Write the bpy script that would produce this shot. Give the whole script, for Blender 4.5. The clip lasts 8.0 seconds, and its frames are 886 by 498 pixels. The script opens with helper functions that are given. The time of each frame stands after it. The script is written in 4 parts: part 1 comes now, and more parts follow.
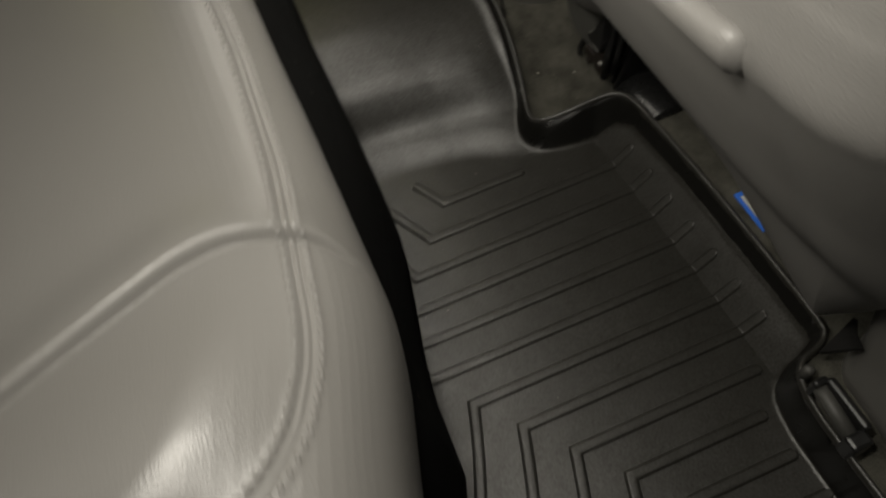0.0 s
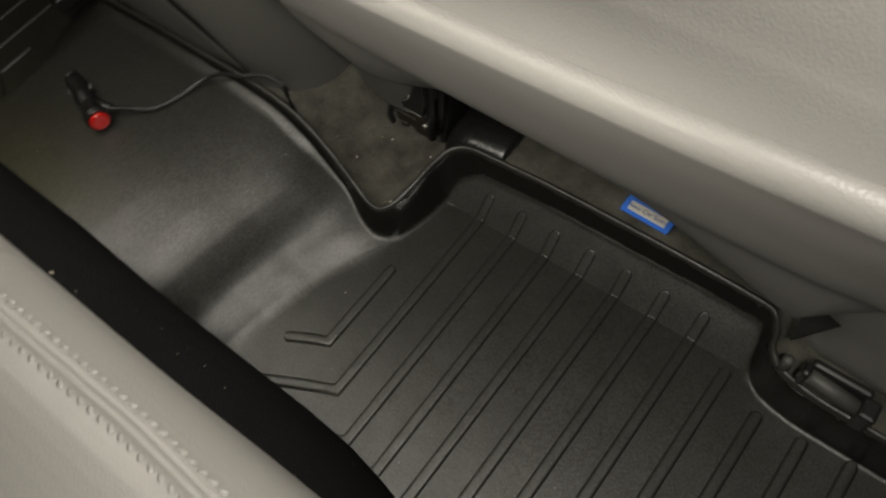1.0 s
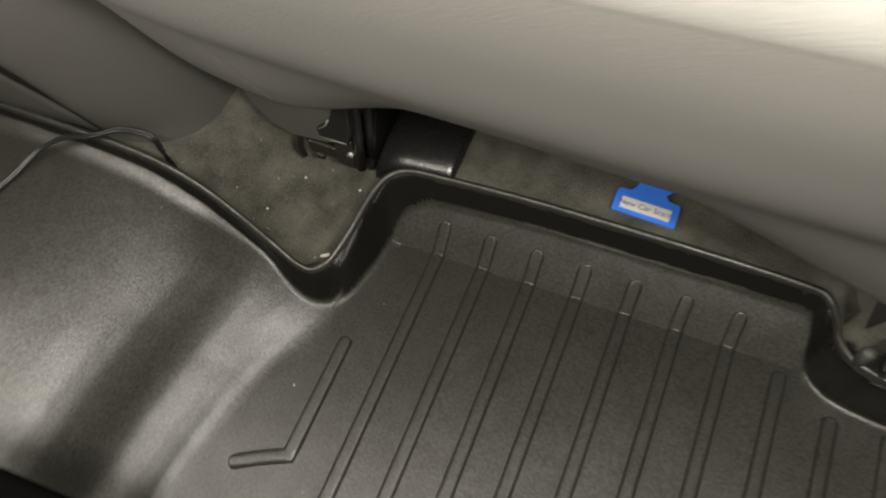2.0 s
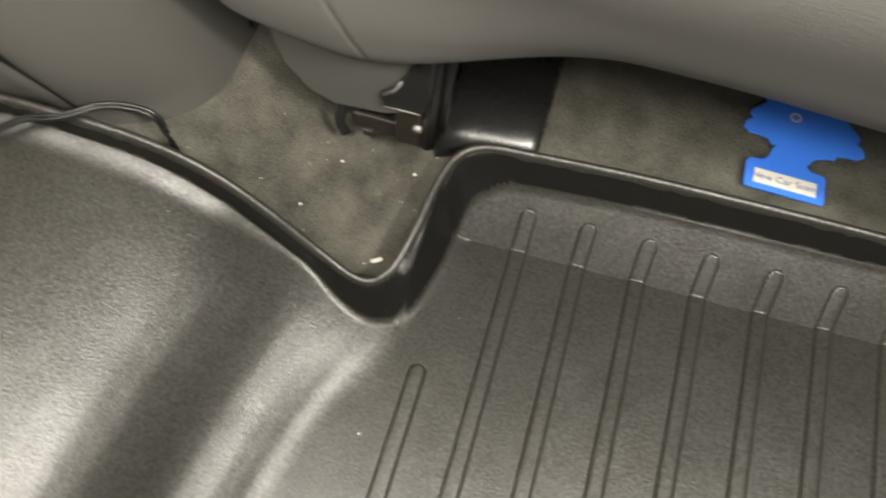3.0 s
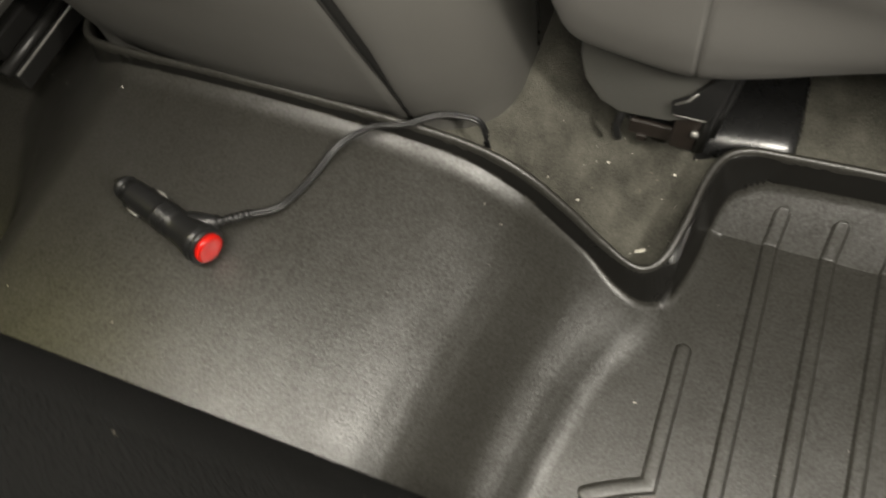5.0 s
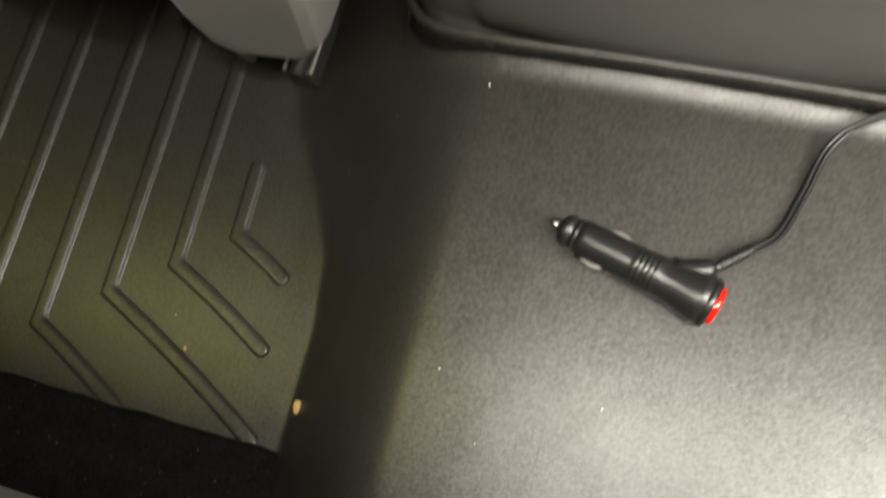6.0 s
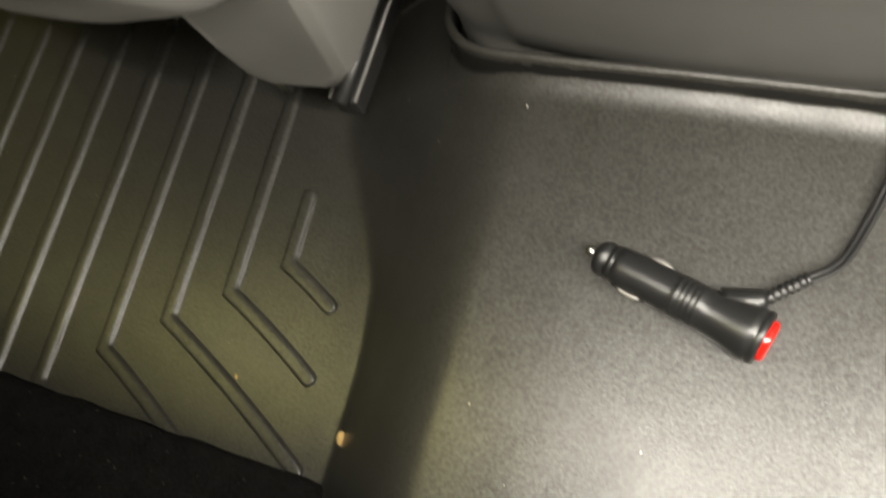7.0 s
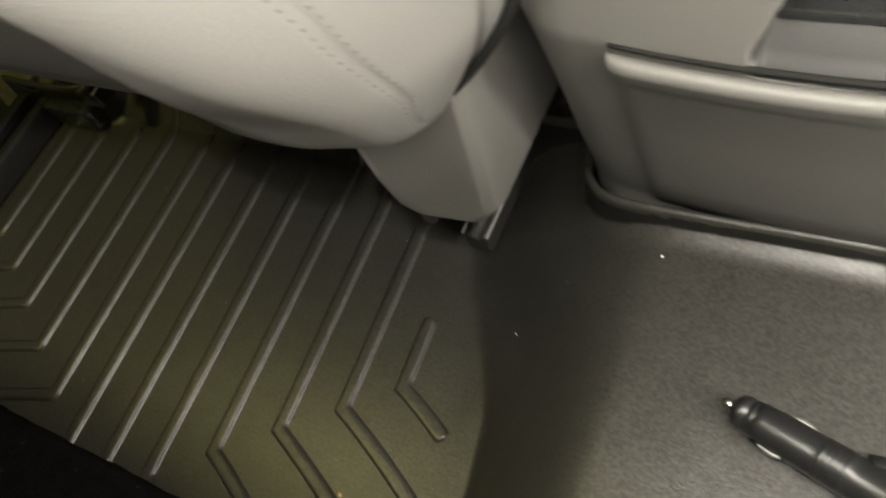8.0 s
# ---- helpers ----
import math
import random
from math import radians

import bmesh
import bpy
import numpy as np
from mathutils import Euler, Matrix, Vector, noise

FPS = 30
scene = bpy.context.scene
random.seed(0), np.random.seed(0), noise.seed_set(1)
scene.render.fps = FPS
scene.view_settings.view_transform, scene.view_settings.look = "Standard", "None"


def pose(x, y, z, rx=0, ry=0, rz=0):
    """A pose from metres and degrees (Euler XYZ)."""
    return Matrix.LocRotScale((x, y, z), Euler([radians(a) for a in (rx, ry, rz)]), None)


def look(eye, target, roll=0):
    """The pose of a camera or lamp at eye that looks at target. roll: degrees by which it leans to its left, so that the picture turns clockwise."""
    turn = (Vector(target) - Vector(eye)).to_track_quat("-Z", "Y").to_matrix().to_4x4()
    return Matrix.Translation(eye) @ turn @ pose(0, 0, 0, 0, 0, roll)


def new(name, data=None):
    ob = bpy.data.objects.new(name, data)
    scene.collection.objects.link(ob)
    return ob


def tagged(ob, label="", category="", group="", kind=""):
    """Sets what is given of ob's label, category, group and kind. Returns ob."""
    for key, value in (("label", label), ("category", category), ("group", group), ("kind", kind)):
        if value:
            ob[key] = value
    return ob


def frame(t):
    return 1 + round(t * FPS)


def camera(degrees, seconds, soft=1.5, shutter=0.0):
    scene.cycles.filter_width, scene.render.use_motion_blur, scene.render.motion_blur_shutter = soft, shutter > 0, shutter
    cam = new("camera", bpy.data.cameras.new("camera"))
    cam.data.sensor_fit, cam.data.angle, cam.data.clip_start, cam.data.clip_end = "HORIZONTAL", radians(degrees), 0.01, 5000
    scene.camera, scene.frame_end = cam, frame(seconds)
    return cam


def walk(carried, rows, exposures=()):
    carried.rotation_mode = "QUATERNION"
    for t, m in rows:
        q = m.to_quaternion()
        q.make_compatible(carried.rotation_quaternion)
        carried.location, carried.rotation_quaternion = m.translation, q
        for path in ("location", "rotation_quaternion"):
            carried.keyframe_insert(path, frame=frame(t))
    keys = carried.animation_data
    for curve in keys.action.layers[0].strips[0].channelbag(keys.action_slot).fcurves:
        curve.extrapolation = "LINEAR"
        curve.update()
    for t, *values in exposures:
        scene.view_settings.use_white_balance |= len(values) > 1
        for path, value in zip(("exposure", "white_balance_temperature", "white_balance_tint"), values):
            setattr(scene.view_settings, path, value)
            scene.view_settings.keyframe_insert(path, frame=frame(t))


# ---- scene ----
cam = camera(61.1, 8.0, soft=2.2, shutter=0.5)

PATH = [
    (0, (0.81, -0.341, 0.699), (-0.231, -0.092, -0.991), -11.4),
    (0.5, (0.7, -0.361, 0.7), (-0.206, 0.167, -1.003), -9.7),
    (1, (0.628, -0.33, 0.675), (-0.081, 0.35, -1.067), -10.1),
    (1.2, (0.624, -0.329, 0.666), (-0.066, 0.411, -1.059), -10.9),
    (2.3, (0.441, -0.26, 0.524), (0.138, 0.585, -1.264), -0.6),
    (2.5, (0.413, -0.256, 0.502), (0.164, 0.584, -1.296), 1.5),
    (3, (0.36, -0.246, 0.455), (0.185, 0.609, -1.345), 5.2),
    (3.3, (0.322, -0.253, 0.489), (0.168, 0.569, -1.327), 6.5),
    (3.5, (0.325, -0.301, 0.535), (-0.034, 0.571, -1.229), -3.5),
    (4, (0.32, -0.337, 0.562), (-0.094, 0.467, -1.222), -6.7),
    (4.2, (0.304, -0.337, 0.542), (-0.131, 0.484, -1.229), -7.1),
    (5.3, (0.206, -0.29, 0.506), (-0.217, 0.477, -1.292), -10.5),
    (5.5, (0.147, -0.273, 0.497), (-0.26, 0.517, -1.294), -10.1),
    (5.7, (0.084, -0.29, 0.492), (-0.325, 0.49, -1.304), -11.6),
    (6, (-0.034, -0.282, 0.479), (-0.408, 0.183, -1.43), -24.7),
    (6.3, (-0.015, -0.247, 0.446), (-0.457, 0.12, -1.47), -36.9),
    (6.5, (-0.014, -0.259, 0.443), (-0.528, 0.049, -1.464), -45.4),
    (7, (-0.002, -0.265, 0.458), (-0.654, 0.18, -1.379), -41.0),
    (7.5, (0.004, -0.268, 0.473), (-0.841, 0.328, -1.239), -38.6),
    (8, (-0.028, -0.288, 0.48), (-0.92, 0.436, -1.157), -31.1),
]
EXPOSURES = [(0, -2.05), (0.5, -1.85), (1.2, -1.4), (2.3, -0.2), (3.0, 0.38), (3.3, -0.1), (3.5, -0.25), (4.0, -0.7), (4.2, -0.65), (5.3, 0.2), (6.0, 0.7), (6.5, 1.0), (7.0, 1.0), (8.0, 0.8)]
walk(cam, [(t, look(eye, target, roll)) for t, eye, target, roll in PATH], EXPOSURES)

# ---- world and lights ----
world = bpy.data.worlds.new("night_garage")
scene.world = world
world.use_nodes = True
world.node_tree.nodes["Background"].inputs["Color"].default_value = (0.55, 0.5, 0.4, 1)
world.node_tree.nodes["Background"].inputs["Strength"].default_value = 0.03


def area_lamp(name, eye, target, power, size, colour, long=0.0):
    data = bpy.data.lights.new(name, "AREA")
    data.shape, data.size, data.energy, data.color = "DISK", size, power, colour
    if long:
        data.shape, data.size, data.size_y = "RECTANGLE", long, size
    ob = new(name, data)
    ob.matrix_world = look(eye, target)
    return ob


# added strip low over the footwell, standing in for the torch beside the camera
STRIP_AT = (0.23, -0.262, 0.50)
strip = area_lamp("strip_fill", STRIP_AT, (0.23, 0.0, 0.2), 4.8, 0.03, (1.0, 0.945, 0.83), 0.74)
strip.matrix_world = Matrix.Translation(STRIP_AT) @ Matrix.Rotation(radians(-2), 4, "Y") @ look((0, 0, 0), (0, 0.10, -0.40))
# two added roof fills for the seats; no such lamps are known here
ROOF_FILL_AT = (0.45, -1.02, 1.12)
FRONT_FILL_AT = (0.30, -0.20, 1.14)
area_lamp("roof_fill", ROOF_FILL_AT, (0.45, -0.30, 0.3), 3.0, 0.10, (1.0, 0.95, 0.83))
area_lamp("front_fill", FRONT_FILL_AT, (0.30, -0.33, 0.3), 3.6, 0.06, (1.0, 0.95, 0.83))
# added fill over its right end, standing in for the same moving torch
area_lamp("torch_fill", (0.70, -0.35, 0.73), (0.45, -0.08, 0.1), 6.6, 0.05, (1.0, 0.95, 0.845))
# yellow street light through the left window; its lamp hangs inside the cabin
area_lamp("window_glow", (-0.74, -0.40, 0.98), (-0.52, -0.2, 0.0), 2.2, 0.14, (1.0, 0.92, 0.30))


# ---- materials ----
def surface(name, colour, rough=0.6, vary=0.25, vary_scale=6.0, grain=0.15, grain_scale=400.0, bump=0.2, bump_scale=900.0,
            bump_depth=0.0004, metallic=0.0, specular=0.5, speckle=None, sheen=0.0, cells=False, big_bump=0.0, big_scale=40.0, mottle=0.0, mottle_scale=350.0, gloss_grain=0.0):
    """A procedural surface: stains at one scale, grain at another, fine relief and uneven gloss."""
    m = bpy.data.materials.new(name)
    m.use_nodes = True
    nt = m.node_tree
    bsdf = nt.nodes["Principled BSDF"]
    co = nt.nodes.new("ShaderNodeTexCoord")

    def tex(scale, detail=4.0):
        n = nt.nodes.new("ShaderNodeTexNoise")
        n.inputs["Scale"].default_value, n.inputs["Detail"].default_value = scale, detail
        nt.links.new(co.outputs["Object"], n.inputs["Vector"])
        return n.outputs["Fac"]

    def math_node(op, a, b):
        n = nt.nodes.new("ShaderNodeMath")
        n.operation = op
        for i, v in enumerate((a, b)):
            if isinstance(v, (int, float)):
                n.inputs[i].default_value = v
            else:
                nt.links.new(v, n.inputs[i])
        return n.outputs[0]

    stain, fine = tex(vary_scale), tex(grain_scale, 2.0)
    amount = math_node("ADD", math_node("MULTIPLY", math_node("SUBTRACT", stain, 0.5), 2 * vary),
                       math_node("MULTIPLY", math_node("SUBTRACT", fine, 0.5), 2 * grain))
    gain = math_node("ADD", amount, 1.0)
    col = nt.nodes.new("ShaderNodeVectorMath")
    col.operation = "SCALE"
    col.inputs[0].default_value = colour
    nt.links.new(gain, col.inputs["Scale"])
    out = col.outputs[0]
    if speckle:
        sp_scale, sp_cut, sp_col = speckle
        ramp = math_node("GREATER_THAN", tex(sp_scale, 3.0), sp_cut)
        mix = nt.nodes.new("ShaderNodeMix")
        mix.data_type = "RGBA"
        nt.links.new(ramp, mix.inputs[0])
        nt.links.new(out, mix.inputs[6])
        mix.inputs[7].default_value = (*sp_col, 1)
        out = mix.outputs[2]
    nt.links.new(out, bsdf.inputs["Base Color"])
    ro = math_node("ADD", math_node("MULTIPLY", math_node("SUBTRACT", tex(vary_scale * 3), 0.5), 0.16), rough)
    if mottle:
        ro = math_node("ADD", ro, math_node("MULTIPLY", math_node("SUBTRACT", tex(mottle_scale, 3.0), 0.5), mottle))
    nt.links.new(ro, bsdf.inputs["Roughness"])
    bsdf.inputs["Metallic"].default_value = metallic
    bsdf.inputs["Specular IOR Level"].default_value = specular
    if gloss_grain:
        coarse = math_node("MULTIPLY", math_node("SUBTRACT", tex(60.0, 2.0), 0.5), 0.6 * gloss_grain)
        fleck = math_node("MULTIPLY", math_node("SUBTRACT", tex(mottle_scale, 2.0), 0.5), 2 * gloss_grain)
        level = math_node("MULTIPLY", math_node("ADD", math_node("ADD", fleck, coarse), 1.0), specular)
        nt.links.new(math_node("MAXIMUM", level, 0.05), bsdf.inputs["Specular IOR Level"])
    bsdf.inputs["Sheen Weight"].default_value = sheen
    if bump:
        if cells:
            v = nt.nodes.new("ShaderNodeTexVoronoi")
            v.inputs["Scale"].default_value = bump_scale
            nt.links.new(co.outputs["Object"], v.inputs["Vector"])
            height = v.outputs["Distance"]
        else:
            height = tex(bump_scale, 3.0)
        if big_bump:
            height = math_node("ADD", height, math_node("MULTIPLY", tex(big_scale, 2.0), big_bump))
        b = nt.nodes.new("ShaderNodeBump")
        b.inputs["Strength"].default_value, b.inputs["Distance"].default_value = bump, bump_depth
        nt.links.new(height, b.inputs["Height"])
        nt.links.new(b.outputs[0], bsdf.inputs["Normal"])
    return m


TPE = surface("black_tpe", (0.022, 0.021, 0.0178), rough=0.375, vary=0.15, vary_scale=9, grain=0.3, grain_scale=650,
              bump=0.36, bump_scale=800, bump_depth=0.0007, specular=0.62, mottle=0.24, mottle_scale=480, gloss_grain=0.8)
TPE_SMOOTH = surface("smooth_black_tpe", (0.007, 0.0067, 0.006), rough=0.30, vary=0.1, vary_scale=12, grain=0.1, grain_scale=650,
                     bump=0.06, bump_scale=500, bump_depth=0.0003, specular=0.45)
CARPET = surface("olive_grey_carpet", (0.080, 0.077, 0.064), rough=0.95, vary=1.0, vary_scale=38, grain=0.6, grain_scale=700,
                 bump=0.9, bump_scale=900, bump_depth=0.002, specular=0.1, speckle=(170, 0.755, (0.26, 0.24, 0.18)))
BLACK_CARPET = surface("black_carpet", (0.0032, 0.0032, 0.0031), rough=0.97, vary=0.3, vary_scale=20, grain=0.7, grain_scale=800,
                       bump=1.0, bump_scale=1000, bump_depth=0.002, specular=0.05, speckle=(260, 0.745, (0.2, 0.18, 0.14)))
LEATHER = surface("grey_leather", (0.145, 0.140, 0.132), rough=0.39, vary=0.06, vary_scale=7, grain=0.05, grain_scale=900,
                  bump=0.25, bump_scale=1100, bump_depth=0.0004, cells=True, big_bump=0.9, big_scale=45)
SEATBACK = surface("grey_vinyl", (0.15, 0.145, 0.137), rough=0.5, vary=0.07, vary_scale=6, grain=0.06, grain_scale=800,
                   bump=0.25, bump_scale=900, bump_depth=0.0004, cells=True, big_bump=0.3, big_scale=40)
PLASTIC = surface("grey_plastic", (0.088, 0.085, 0.078), rough=0.5, vary=0.06, vary_scale=8, grain=0.06, grain_scale=900,
                  bump=0.3, bump_scale=1400, bump_depth=0.0003)
DARK_PLASTIC = surface("dark_grey_plastic", (0.055, 0.054, 0.049), rough=0.5, vary=0.08, vary_scale=10, bump=0.3, bump_scale=1300,
                       bump_depth=0.0003)
GLOSS_BLACK = surface("black_plastic", (0.012, 0.012, 0.012), rough=0.27, vary=0.2, vary_scale=30, bump=0.15, bump_scale=500)
SATIN_BLACK = surface("satin_black_plastic", (0.010, 0.010, 0.010), rough=0.33, vary=0.15, vary_scale=60, bump=0.1, bump_scale=900)
DARK_STEEL = surface("dark_steel", (0.018, 0.0175, 0.0165), rough=0.40, vary=0.2, vary_scale=40, metallic=0.3, bump=0.2, bump_scale=300)
BRIGHT_STEEL = surface("bright_steel", (0.62, 0.6, 0.56), rough=0.25, vary=0.1, vary_scale=60, metallic=1.0, bump=0.1)
THREAD = surface("grey_thread", (0.135, 0.130, 0.123), rough=0.7, vary=0.1, vary_scale=100, bump=0.3, bump_scale=2500)
BLUE_CARD = surface("blue_card", (0.035, 0.17, 0.72), rough=0.6, vary=0.06, vary_scale=60, grain=0.05, bump=0.15, bump_scale=1500)
WHITE_CARD = surface("white_print", (0.60, 0.58, 0.50), rough=0.65, vary=0.04, vary_scale=80, bump=0.1)
BLUE_INK = surface("blue_ink", (0.05, 0.08, 0.30), rough=0.6, vary=0.05, bump=0.0)
CRUMB = surface("dry_crumb", (0.42, 0.28, 0.11), rough=0.8, vary=0.3, vary_scale=200, bump=0.6, bump_scale=600)
PAPER = surface("white_paper", (0.75, 0.72, 0.62), rough=0.8, vary=0.1, vary_scale=100, bump=0.2)
HEADLINER = surface("grey_headliner", (0.42, 0.40, 0.36), rough=0.95, vary=0.05, bump=0.4, bump_scale=700)
RED = surface("red_lens", (0.45, 0.010, 0.006), rough=0.16, vary=0.1, vary_scale=150, bump=0.05)
RED.node_tree.nodes["Principled BSDF"].inputs["Coat Weight"].default_value = 0.6
RED.node_tree.nodes["Principled BSDF"].inputs["Subsurface Weight"].default_value = 0.0
DARK_GAP = surface("dark_gap", (0.010, 0.0098, 0.0092), rough=0.8, vary=0.1, bump=0.0, specular=0.1)
GAP_SHADE = surface("shaded_gap", (0.013, 0.0125, 0.012), rough=0.95, vary=0.2, vary_scale=60, bump=0.6, bump_scale=900, specular=0.1)
LIGHT_PLASTIC = surface("light_grey_plastic", (0.15, 0.145, 0.135), rough=0.5, vary=0.06, vary_scale=8, grain=0.06, grain_scale=900, bump=0.3, bump_scale=1400, bump_depth=0.0003)
RUST = surface("rusty_dark_steel", (0.013, 0.0095, 0.0075), rough=0.45, vary=0.4, vary_scale=120, grain=0.4, grain_scale=900, bump=0.5, bump_scale=900)
PALE_STEEL = surface("dull_pale_steel", (0.22, 0.215, 0.20), rough=0.42, vary=0.25, vary_scale=60, metallic=0.5, bump=0.2, bump_scale=400)
BLACK_FUZZ = surface("black_fuzzy_carpet", (0.0075, 0.0072, 0.0068), rough=0.98, vary=0.6, vary_scale=70, grain=1.0, grain_scale=500, bump=0.7, bump_scale=1600, bump_depth=0.002, specular=0.03, speckle=(300, 0.72, (0.075, 0.062, 0.045)))
SHADED_TRAY = surface("shaded_tray_plastic", (0.013, 0.0125, 0.012), rough=0.7, vary=0.1, vary_scale=12, bump=0.3, bump_scale=1300)


# ---- mesh helpers ----
def mesh_of(name, verts, faces, material, smooth=True):
    me = bpy.data.meshes.new(name)
    me.from_pydata([tuple(float(c) for c in v) for v in verts], [], faces)
    me.materials.append(material)
    if smooth:
        me.polygons.foreach_set("use_smooth", [True] * len(me.polygons))
    me.update()
    return me


def thing(name, label, category, group="", kind="", at=(0, 0, 0)):
    ob = new(name)
    ob.location = at
    ob.empty_display_size = 0.05
    return tagged(ob, label, category, group, kind)


def part(name, me, parent, label=""):
    ob = new(name, me)
    ob.parent = parent
    base = parent.location.copy()
    up = parent.parent
    while up:
        base += up.location
        up = up.parent
    ob.location = -base
    return tagged(ob, label)


def grid_faces(rows, cols, wrap=False):
    out = []
    for r in range(rows - 1):
        for c in range(cols if wrap else cols - 1):
            d = (c + 1) % cols
            out.append((r * cols + c, r * cols + d, (r + 1) * cols + d, (r + 1) * cols + c))
    return out


def loft(name, loops, material, cap=True, smooth=True):
    """Closed loops of equal length, skinned in order, with capped ends."""
    n = len(loops[0])
    verts = [p for loop in loops for p in loop]
    faces = grid_faces(len(loops), n, True)
    if cap:
        faces += [tuple(range(n))[::-1], tuple(range((len(loops) - 1) * n, len(loops) * n))]
    return mesh_of(name, verts, faces, material, smooth)


def smooth_line(points, step):
    """A Catmull-Rom line through points, sampled about every step metres."""
    p = [Vector(q) for q in points]
    p = [2 * p[0] - p[1]] + p + [2 * p[-1] - p[-2]]
    out = []
    for a, b, c, d in zip(p, p[1:], p[2:], p[3:]):
        n = max(1, int((c - b).length / step))
        for i in range(n):
            t = i / n
            out.append(0.5 * (2 * b + (c - a) * t + (2 * a - 5 * b + 4 * c - d) * t * t + (3 * b - a - 3 * c + d) * t ** 3))
    return out + [p[-2]]


def tube(name, points, radius, material, sides=10, up=(0, 0, 1)):
    """A round tube along points; radius is a number or a function of 0..1."""
    loops = []
    count = len(points)
    for i, p in enumerate(points):
        d = (Vector(points[min(i + 1, count - 1)]) - Vector(points[max(i - 1, 0)])).normalized()
        s = d.cross(Vector(up))
        s = s.normalized() if s.length > 1e-4 else Vector((1, 0, 0))
        n = s.cross(d)
        r = radius(i / (count - 1)) if callable(radius) else radius
        loops.append([Vector(p) + r * (math.cos(a) * s + math.sin(a) * n) for a in (2 * math.pi * k / sides for k in range(sides))])
    return loft(name, loops, material)


def block(name, lo, hi, material, bevel=0.003, segments=2, shape=None):
    """A bevelled box; shape may move its corners first."""
    bm = bmesh.new()
    bmesh.ops.create_cube(bm, size=1)
    for v in bm.verts:
        v.co = Vector([lo[i] if v.co[i] < 0 else hi[i] for i in range(3)])
        if shape:
            v.co = Vector(shape(*v.co))
    if bevel:
        bmesh.ops.bevel(bm, geom=bm.edges[:], offset=bevel, segments=segments, profile=0.5, affect="EDGES")
    me = bpy.data.meshes.new(name)
    bm.to_mesh(me)
    bm.free()
    me.materials.append(material)
    me.polygons.foreach_set("use_smooth", [bevel > 0.006] * len(me.polygons))
    return me


def outline_plate(name, pts, z0, z1, material):
    """A flat plate with the outline pts (x, y)."""
    n = len(pts)
    verts = [(x, y, z0) for x, y in pts] + [(x, y, z1) for x, y in pts]
    faces = [tuple(range(n))[::-1], tuple(range(n, 2 * n))] + [(i, (i + 1) % n, n + (i + 1) % n, n + i) for i in range(n)]
    return mesh_of(name, verts, faces, material, False)


def step(a, b, v):
    t = np.clip((v - a) / (b - a), 0, 1)
    return t * t * (3 - 2 * t)


# ---- the shape of the floor ----
def tilt(x):
    """The right footwell rises a little towards the sill."""
    return 0.046 * np.maximum(0.0, np.asarray(x) - 0.34)


# the tunnel's right flank, from its crown (0) to its foot (1): steep, then a low shoulder, then a short drop
FLANK = np.interp(np.linspace(0, 1.3, 400),
                  (0.0, 0.10, 0.20, 0.32, 0.44, 0.54, 0.62, 0.70, 0.76, 0.82, 0.88, 0.94, 0.985, 1.03, 1.07, 1.3),
                  (1.0, 0.985, 0.955, 0.89, 0.795, 0.675, 0.535, 0.380, 0.285, 0.225, 0.175, 0.110, 0.055, 0.015, 0.0, 0.0))
FLANK = np.convolve(np.pad(FLANK, 8, mode="edge"), np.hanning(17) / np.hanning(17).sum(), mode="valid")


# its height along the front border, where it comes down later and more evenly
BROW_X = np.linspace(0.0, 0.34, 341)
BROW = np.interp(BROW_X, (0.0, 0.05, 0.10, 0.13, 0.16, 0.19, 0.215, 0.235, 0.25, 0.265, 0.28, 0.292, 0.307, 0.34),
                 (0.1015, 0.1018, 0.1008, 0.0975, 0.0890, 0.0690, 0.0450, 0.0300, 0.0225, 0.0180, 0.0130, 0.0065, 0.0, 0.0))
BROW = np.convolve(np.pad(BROW, 10, mode="edge"), np.hanning(21) / np.hanning(21).sum(), mode="valid")


def hump(x, y):
    """The tunnel across the middle of the floor."""
    top = 0.102 - 0.5 * (x - 0.03) ** 2
    foot_r = np.interp(y, (-0.40, -0.28, -0.23, -0.17, -0.13, -0.10, -0.08, -0.04), (0.240, 0.246, 0.2515, 0.264, 0.279, 0.292, 0.302, 0.318))
    foot_l = np.interp(y, (-0.40, -0.30, -0.24, -0.19, -0.15, -0.10, -0.06), (-0.197, -0.198, -0.199, -0.207, -0.226, -0.258, -0.272))
    along = (x - 0.113) / (foot_r - 0.113)
    right = np.interp(along, np.linspace(0, 1.3, 400), FLANK)
    # the left flank starts sharply at its foot and rounds off towards the crown
    t = np.clip((x - foot_l) / (-0.108 - foot_l), 0, 1)
    t = 1.09 * t * t / (t + 0.09)
    body = top * right * (1 - np.maximum(0.0, 1 - t) ** 1.65)
    front = 0.7 * step(-0.150, -0.066, y) * step(0.02, 0.10, x)
    return body + (np.interp(x, BROW_X, BROW) - body) * front


# the front border of the liner, seen from above, with its height
# along the left footwell
LEFT_RIM = [(-0.84, -0.03, 0.05), (-0.76, -0.03, 0.05), (-0.72, -0.024, 0.05), (-0.705, -0.008, 0.05), (-0.7, 0.012, 0.05), (-0.685, 0.022, 0.05),
            (-0.55, 0.024, 0.053), (-0.35, 0.024, 0.055), (-0.28, 0.022, 0.056), (-0.24, 0.021, 0.055), (-0.213, 0.019, 0.057)]
